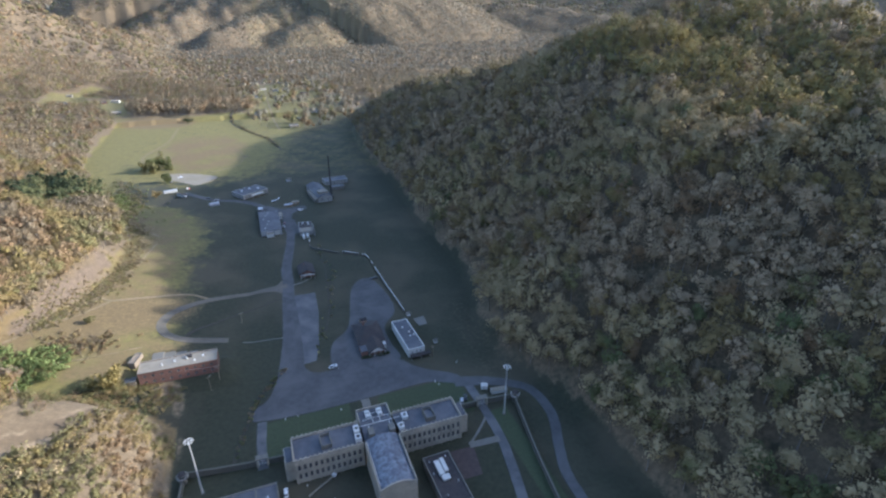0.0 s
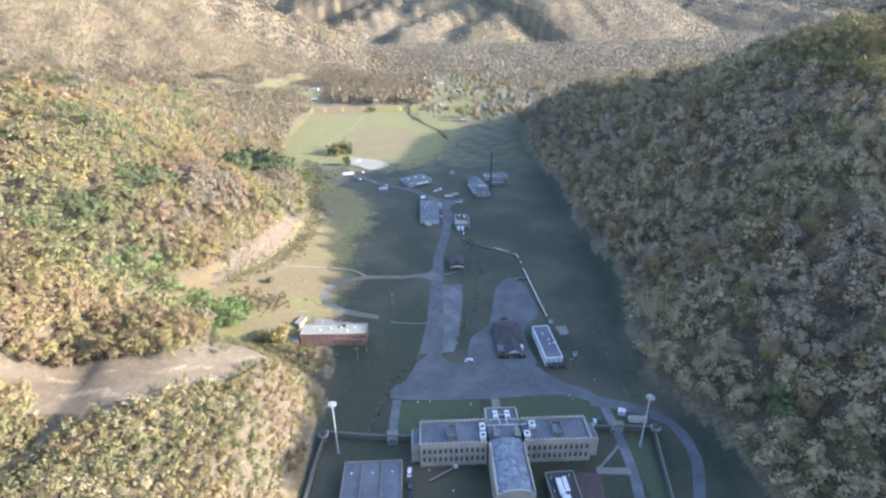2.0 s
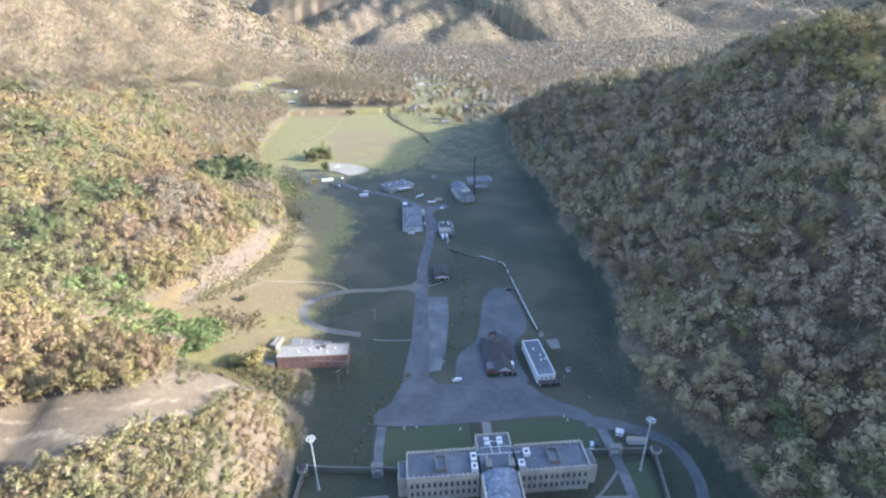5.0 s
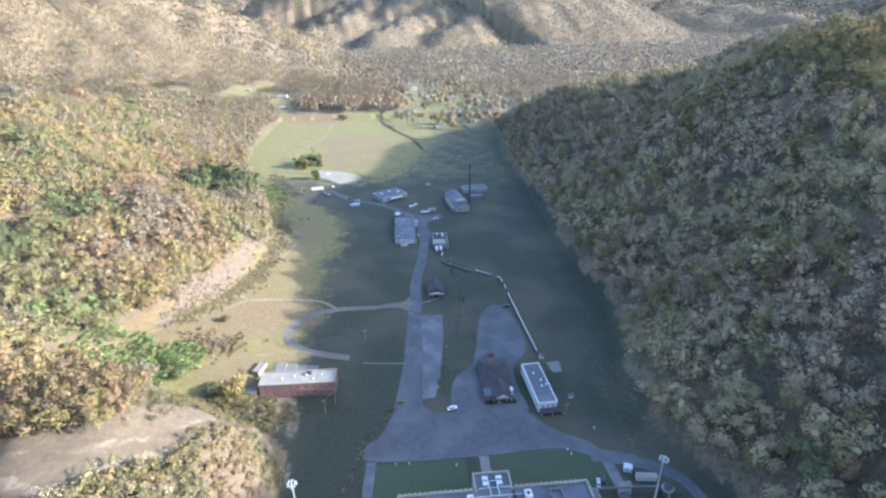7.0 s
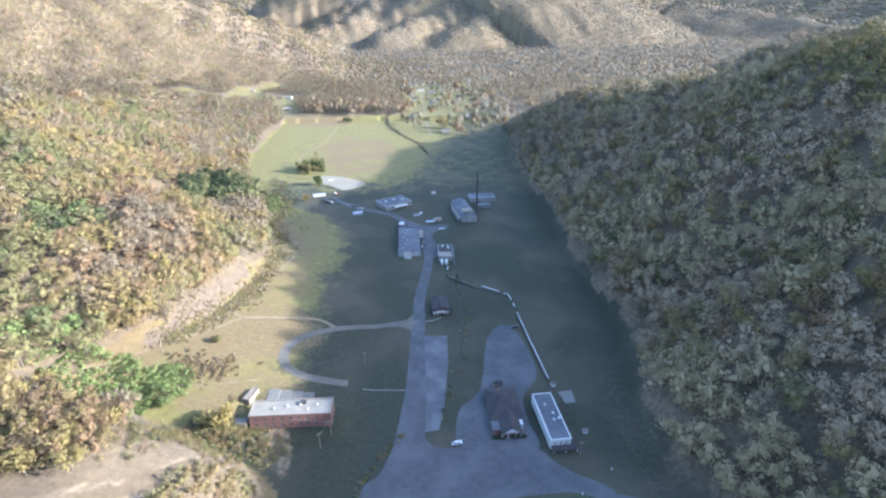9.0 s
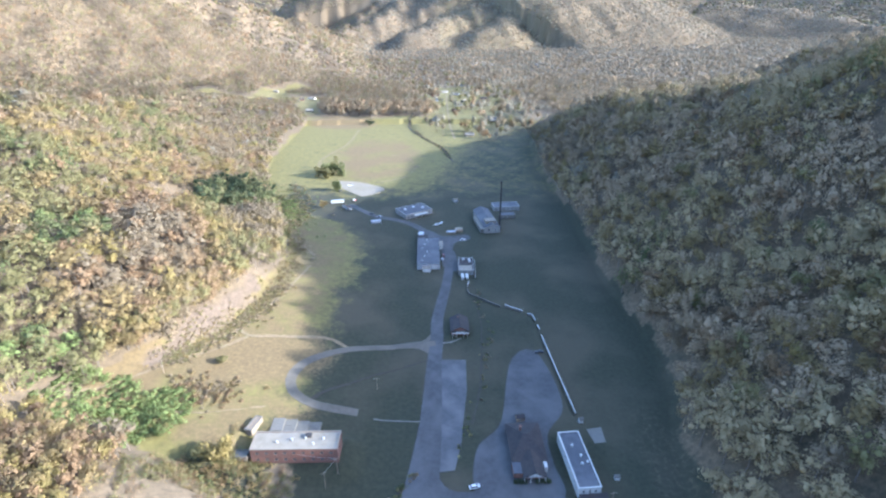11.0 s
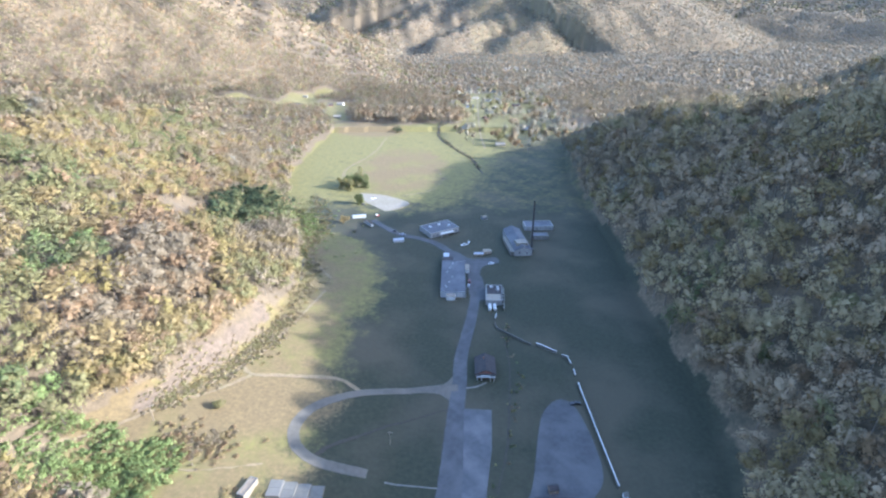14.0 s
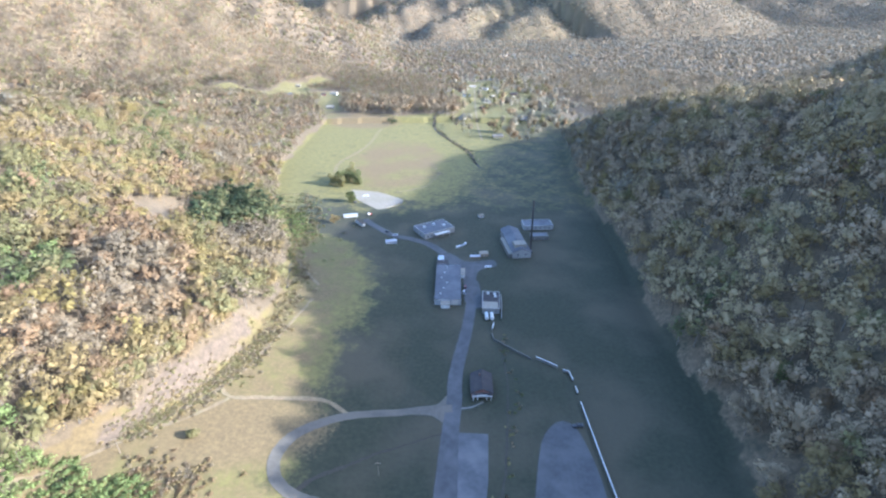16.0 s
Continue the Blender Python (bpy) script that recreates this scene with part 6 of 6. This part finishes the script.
# ---- vehicles ----
def car(x, y, rz, paint, label, kind="car"):
    c = thing("car" if kind == "car" else kind, x, y, gz(x, y) + 0.16, rz, label, kind, "parked vehicles")
    L, W = (4.6, 1.8) if kind == "car" else (5.4, 2.0)
    part("body", boxes((-L / 2, L / 2, -W / 2, W / 2, 0.32, 0.92), bevel=0.12), paint, c)
    bm = bmesh.new()
    x0, x1 = (-1.5, 0.9) if kind == "car" else (-0.5, 1.2)
    lo = [(x0 - 0.35, -W / 2 + 0.08, 0.9), (x1 + 0.5, -W / 2 + 0.08, 0.9), (x1 + 0.5, W / 2 - 0.08, 0.9), (x0 - 0.35, W / 2 - 0.08, 0.9)]
    hi = [(x0 + 0.1, -W / 2 + 0.25, 1.48), (x1 - 0.1, -W / 2 + 0.25, 1.48), (x1 - 0.1, W / 2 - 0.25, 1.48), (x0 + 0.1, W / 2 - 0.25, 1.48)]
    v = [bm.verts.new(p) for p in lo + hi]
    for q in ((3, 2, 1, 0), (4, 5, 6, 7), (0, 1, 5, 4), (1, 2, 6, 5), (2, 3, 7, 6), (3, 0, 4, 7)):
        bm.faces.new([v[i] for i in q])
    part("cabin_glass", bm, GLASS, c)
    part("roof", boxes((x0 + 0.12, x1 - 0.12, -W / 2 + 0.27, W / 2 - 0.27, 1.48, 1.54), bevel=0.02), paint, c)
    for wx in (-L * 0.31, L * 0.31):
        for wy in (-W / 2 + 0.05, W / 2 - 0.05):
            bm = bmesh.new()
            rod(bm, (wx, wy - 0.11, 0.32), (wx, wy + 0.11, 0.32), 0.33, 12)
            part("wheel", bm, RUBBER, c)
    for wy in (-0.6, 0.6):
        part("headlight", boxes((L / 2 - 0.03, L / 2 + 0.02, wy - 0.18, wy + 0.18, 0.6, 0.76)), LAMPGLASS, c)
    return c


car(-12.8, -184.6, 88, CARS[0], "white car parked beside the workshop hall")
car(-12.4, -191.0, 92, CARS[1], "black car parked beside the workshop hall")
car(-12.2, -197.0, 90, CARS[1], "black car parked in a row by the hall")
car(80.4, -157.0, 70, CARS[1], "dark car parked by the yard gate")
car(77.6, -159.0, 72, CARS[2], "silver car parked by the yard gate")
car(31.5, 149.5, 8, CARS[0], "white car on the gravel spur")
car(14, 190, 65, CARS[0], "white van-like car standing on the dirt ground")
car(9.5, 185.5, 30, CARS[0], "white pickup on the dirt ground", "pickup")
car(-54, 212, 150, CARS[1], "dark car at the roadside near the bend")
car(-46, 205, 20, CARS[2], "silver car at the roadside near the bend")
car(-87, 303, 10, CARS[0], "white pickup on the pale turning place", "pickup")
car(-95, 283, 40, CARS[1], "dark car under the field trees")
car(12.5, 112, 85, CARS[2], "silver car beside the machine shed")
car(13.4, 119, 95, CARS[3], "maroon car beside the machine shed")
car(66.5, -13.5, 5, CARS[1], "dark pickup at the top of the gravel lot", "pickup")
car(20, -107.5, 12, CARS[0], "white car at the edge of the gravel yard")


def trailer(x, y, rz, label, L=12.0, roof=None):
    t = thing("site_trailer", x, y, gz(x, y), rz, label, "trailer", "trailers")
    part("body", boxes((-L / 2, L / 2, -1.4, 1.4, 0.7, 3.2), bevel=0.06), WHITE, t)
    part("roof", boxes((-L / 2 - 0.1, L / 2 + 0.1, -1.5, 1.5, 3.2, 3.36)), roof or TIN, t)
    wm = window_mesh(1.0, 0.9, STEEL)
    for k in range(4):
        add_window(wm, t, -L / 2 + 1.6 + k * (L - 3.2) / 3, -1.44, 1.6)
    for k in (-1, 1):
        part("chassis_leg", boxes((k * L * 0.3 - 0.2, k * L * 0.3 + 0.2, -1.2, 1.2, -0.6, 0.7)), IRON, t)
    return t


trailer(-92, 243, 12, "long white site trailer by the lane", 13.0)
trailer(-80, 226, -52, "white trailer with a dark roof by the lane", 13.0, DARKROOF)
tr = thing("farm_tractor", -75.5, 249, gz(-75.5, 249) + 0.1, 35, "red and white tractor unit parked on the lane", "tractor")
part("bonnet", boxes((0.4, 2.4, -0.5, 0.5, 0.8, 1.7), bevel=0.1), RED, tr)
part("cab", boxes((-1.3, 0.4, -0.8, 0.8, 0.8, 2.9), bevel=0.1), WHITE, tr)
for wx, wy, r in ((-0.9, -0.95, 0.8), (-0.9, 0.95, 0.8), (1.8, -0.7, 0.5), (1.8, 0.7, 0.5)):
    bm = bmesh.new()
    rod(bm, (wx, wy - 0.2, r), (wx, wy + 0.2, r), r, 16)
    part("wheel", bm, RUBBER, tr)
lb = thing("loading_boom", 1.5, -186.6, 0, 31, "long pale conveyor boom lying in the yard", "conveyor")
part("beam", boxes((-6.5, 6.5, -0.28, 0.28, 0.9, 1.3), bevel=0.05), PALEROOF, lb)
part("head", boxes((6.5, 8.0, -0.8, 0.8, 0.8, 2.0), bevel=0.1), STEEL, lb)
for lx in (-5, 0, 5):
    part("leg", boxes((lx - 0.15, lx + 0.15, -0.45, 0.45, -0.2, 0.9)), IRON, lb)


# ---- poles and wires ----
def utility_pole(x, y, h, rz=0):
    u = thing("utility_pole", x, y, gz(x, y), rz, "weathered timber utility pole with a crossarm", "pole", "utility poles")
    part("pole", tube(bmesh.new(), 0, 0, -0.6, h, 0.19, 0.12, 8), WOOD, u)
    part("crossarm", boxes((-1.3, 1.3, -0.09, 0.09, h - 0.9, h - 0.72)), WOOD, u)
    for px in (-1.1, 0.4, 1.1):
        part("insulator", tube(bmesh.new(), px, 0, h - 0.72, h - 0.5, 0.06, 0.05, 6), WHITE, u)
    return u


poles = [(-39, -102, 9.5, 20), (-43.5, -107.5, 9.5, 20), (-132, -52, 9, 30), (-27, -44, 8, 0), (-68, -226, 10, 50), (-70, -205, 10, 50), (76, -118, 8, 10)]
for px, py, h, rz in poles:
    utility_pole(px, py, h, rz)


def wire(a, b, sag):
    bm = bmesh.new()
    prev = None
    for k in range(13):
        t = k / 12
        q = Vector(a).lerp(Vector(b), t) - Vector((0, 0, sag * 4 * t * (1 - t)))
        if prev is not None:
            rod(bm, prev, q, 0.035, 4)
        prev = q
    me = bpy.data.meshes.new("power_line")
    bm.to_mesh(me)
    bm.free()
    me.materials.append(STEEL)
    return tagged(new("power_line", me), "thin sagging power line between poles", "cable", "power lines")


wire((-39, -102, gz(-39, -102) + 8.9), (-43.5, -107.5, gz(-43.5, -107.5) + 8.9), 0.3)
wire((-39, -102, gz(-39, -102) + 8.9), (-58, -97, 11.5), 0.4)


# ---- single trees and conifers in the open ----
def lone_tree(x, y, tall, radius, leaf_mat, label, conifer=False, seed=0, n_leaf=700, size=0.5, low=0.62):
    rng = np.random.RandomState(seed)
    t = thing("tree", x, y, gz(x, y), 0, label, "tree", "single trees")
    bm = tube(bmesh.new(), 0, 0, -0.4, tall * 0.55, tall * 0.026, tall * 0.012, 8)
    top = tall * (0.95 if conifer else 0.55)
    tube(bm, 0, 0, tall * 0.5, top, tall * 0.013, 0.03, 6)
    for k in range(7):
        a = rng.uniform(0, 6.3)
        z = tall * rng.uniform(0.25, 0.55)
        rod(bm, (0, 0, z), (radius * 0.7 * math.cos(a), radius * 0.7 * math.sin(a), z + tall * rng.uniform(0.08, 0.25)), tall * 0.008, 5)
    part("trunk", bm, BARK, t)
    pos = np.zeros((1, 3))
    if conifer:
        h = rng.uniform(0.08, 1, n_leaf) ** 0.8
        a = rng.uniform(0, 2 * math.pi, n_leaf)
        r = radius * (1.04 - h) * rng.uniform(0.45, 1.05, n_leaf) * (0.8 + 0.3 * np.sin(h * 40))
        c = np.stack([r * np.cos(a), r * np.sin(a), h * tall], -1)
    else:
        nb = 9
        bc = rng.normal(0, 1, (nb, 3)) * np.array([radius * 0.42, radius * 0.42, tall * (0.13 if low > 0.5 else 0.22)]) + np.array([0, 0, tall * low])
        br = rng.uniform(0.32, 0.55, nb) * radius
        pick = rng.randint(0, nb, n_leaf)
        q = rng.normal(size=(n_leaf, 3))
        q /= np.linalg.norm(q, axis=1, keepdims=True)
        c = bc[pick] + q * br[pick][:, None] * rng.uniform(0.6, 1.05, (n_leaf, 1))
    q = rng.normal(size=(n_leaf, 3, 3)) * size * 0.62
    co = (c[:, None] + q).reshape(-1, 3)
    me = fast_mesh("crown", co, np.arange(n_leaf * 3).reshape(-1, 3), [leaf_mat], None, smooth=False)
    cr = new("crown", me)
    cr.parent = t
    return t


for k, (x, y, h, r) in enumerate(((-129, 338, 13, 6.0), (-97, 285, 12, 6.0), (-121, 344, 16, 6.2), (-111, 358, 18, 6.6), (-104, 346, 15, 6.0), (-115, 350, 17, 6.0), (-118, 332, 12, 5.6))):
    lone_tree(x, y, h * 1.12, r, LEAVES[4 if k % 3 else 3], "grey-green broad tree standing in the open field", False, 60 + k, 1700, 0.8, 0.46)
for k, (x, y, h, r, m, lab) in enumerate(((-88, -99, 12, 5.6, 0, "yellowing tree beside the lean-to shed"), (-97, -98, 7, 3.6, 3, "olive young tree on the rise"), (-108, -39, 5, 3.4, 3, "spreading olive bush in the dry field"),
                                         (-104, 228, 7, 4.0, 1, "ochre tree beside the lane"), (94, 560, 16, 6.5, 2, "russet tree at the village edge"), (72, 620, 15, 9.0, 3, "broad olive tree by a village house"), (149, 783, 24, 9.5, 5, "tall grey leafless tree by the village"), (130, 745, 20, 8, 5, "tall grey leafless tree by the village"),
                                         (168, 812, 25, 9, 7, "tall pale leafless tree by the village"), (122, 830, 21, 9, 7, "tall pale leafless tree by the village"), (100, 700, 17, 8, 10, "grey-brown leafless tree by the village"), (190, 720, 22, 9, 5, "tall grey leafless tree by the village"),
                                         (-106, 684, 8, 6, 6, "dark clump of trees at the far field edge"), (-97, 676, 8, 6, 6, "dark clump of trees at the far field edge"))):
    lone_tree(x, y, h, r, LEAVES[m], lab, False, 80 + k, 900, 0.6 if h < 10 else 0.9)
# clipped hedges before the brick house
for hx, w in ((40.0, 5.6), (50.2, 6.8)):
    lone = thing("hedge", hx, -105.6, 0, 0, "low dark clipped hedge before the brick house", "hedge", "hedges")
    rngh = np.random.RandomState(int(hx))
    c = rngh.uniform(-1, 1, (500, 3)) * np.array([w / 2, 1.1, 0.6]) + np.array([0, 0, 0.65])
    co = (c[:, None] + rngh.normal(size=(500, 3, 3)) * 0.22).reshape(-1, 3)
    me = fast_mesh("foliage", co, np.arange(1500).reshape(-1, 3), [LEAVES[6]], None, smooth=False)
    new("foliage", me).parent = lone


# ---- low lamp posts on the lawns ----
def lawn_lamp(x, y):
    t = thing("lawn_lamp", x, y, gz(x, y), 0, "low white lamp post standing on the lawn", "lamp", "lawn lamps")
    part("post", tube(bmesh.new(), 0, 0, -0.2, 1.0, 0.12, 0.1, 8), WHITE, t)
    part("head", tube(bmesh.new(), 0, 0, 1.0, 1.45, 0.3, 0.2, 10), LAMPGLASS, t)


for lx, ly in ((-9, -140.5), (-3, -140.5), (18, -143.5), (70, -139.8), (71, -142.5), (-4, -184), (6, -195), (87, -128), (68, -115), (102, -157)):
    lawn_lamp(lx, ly)
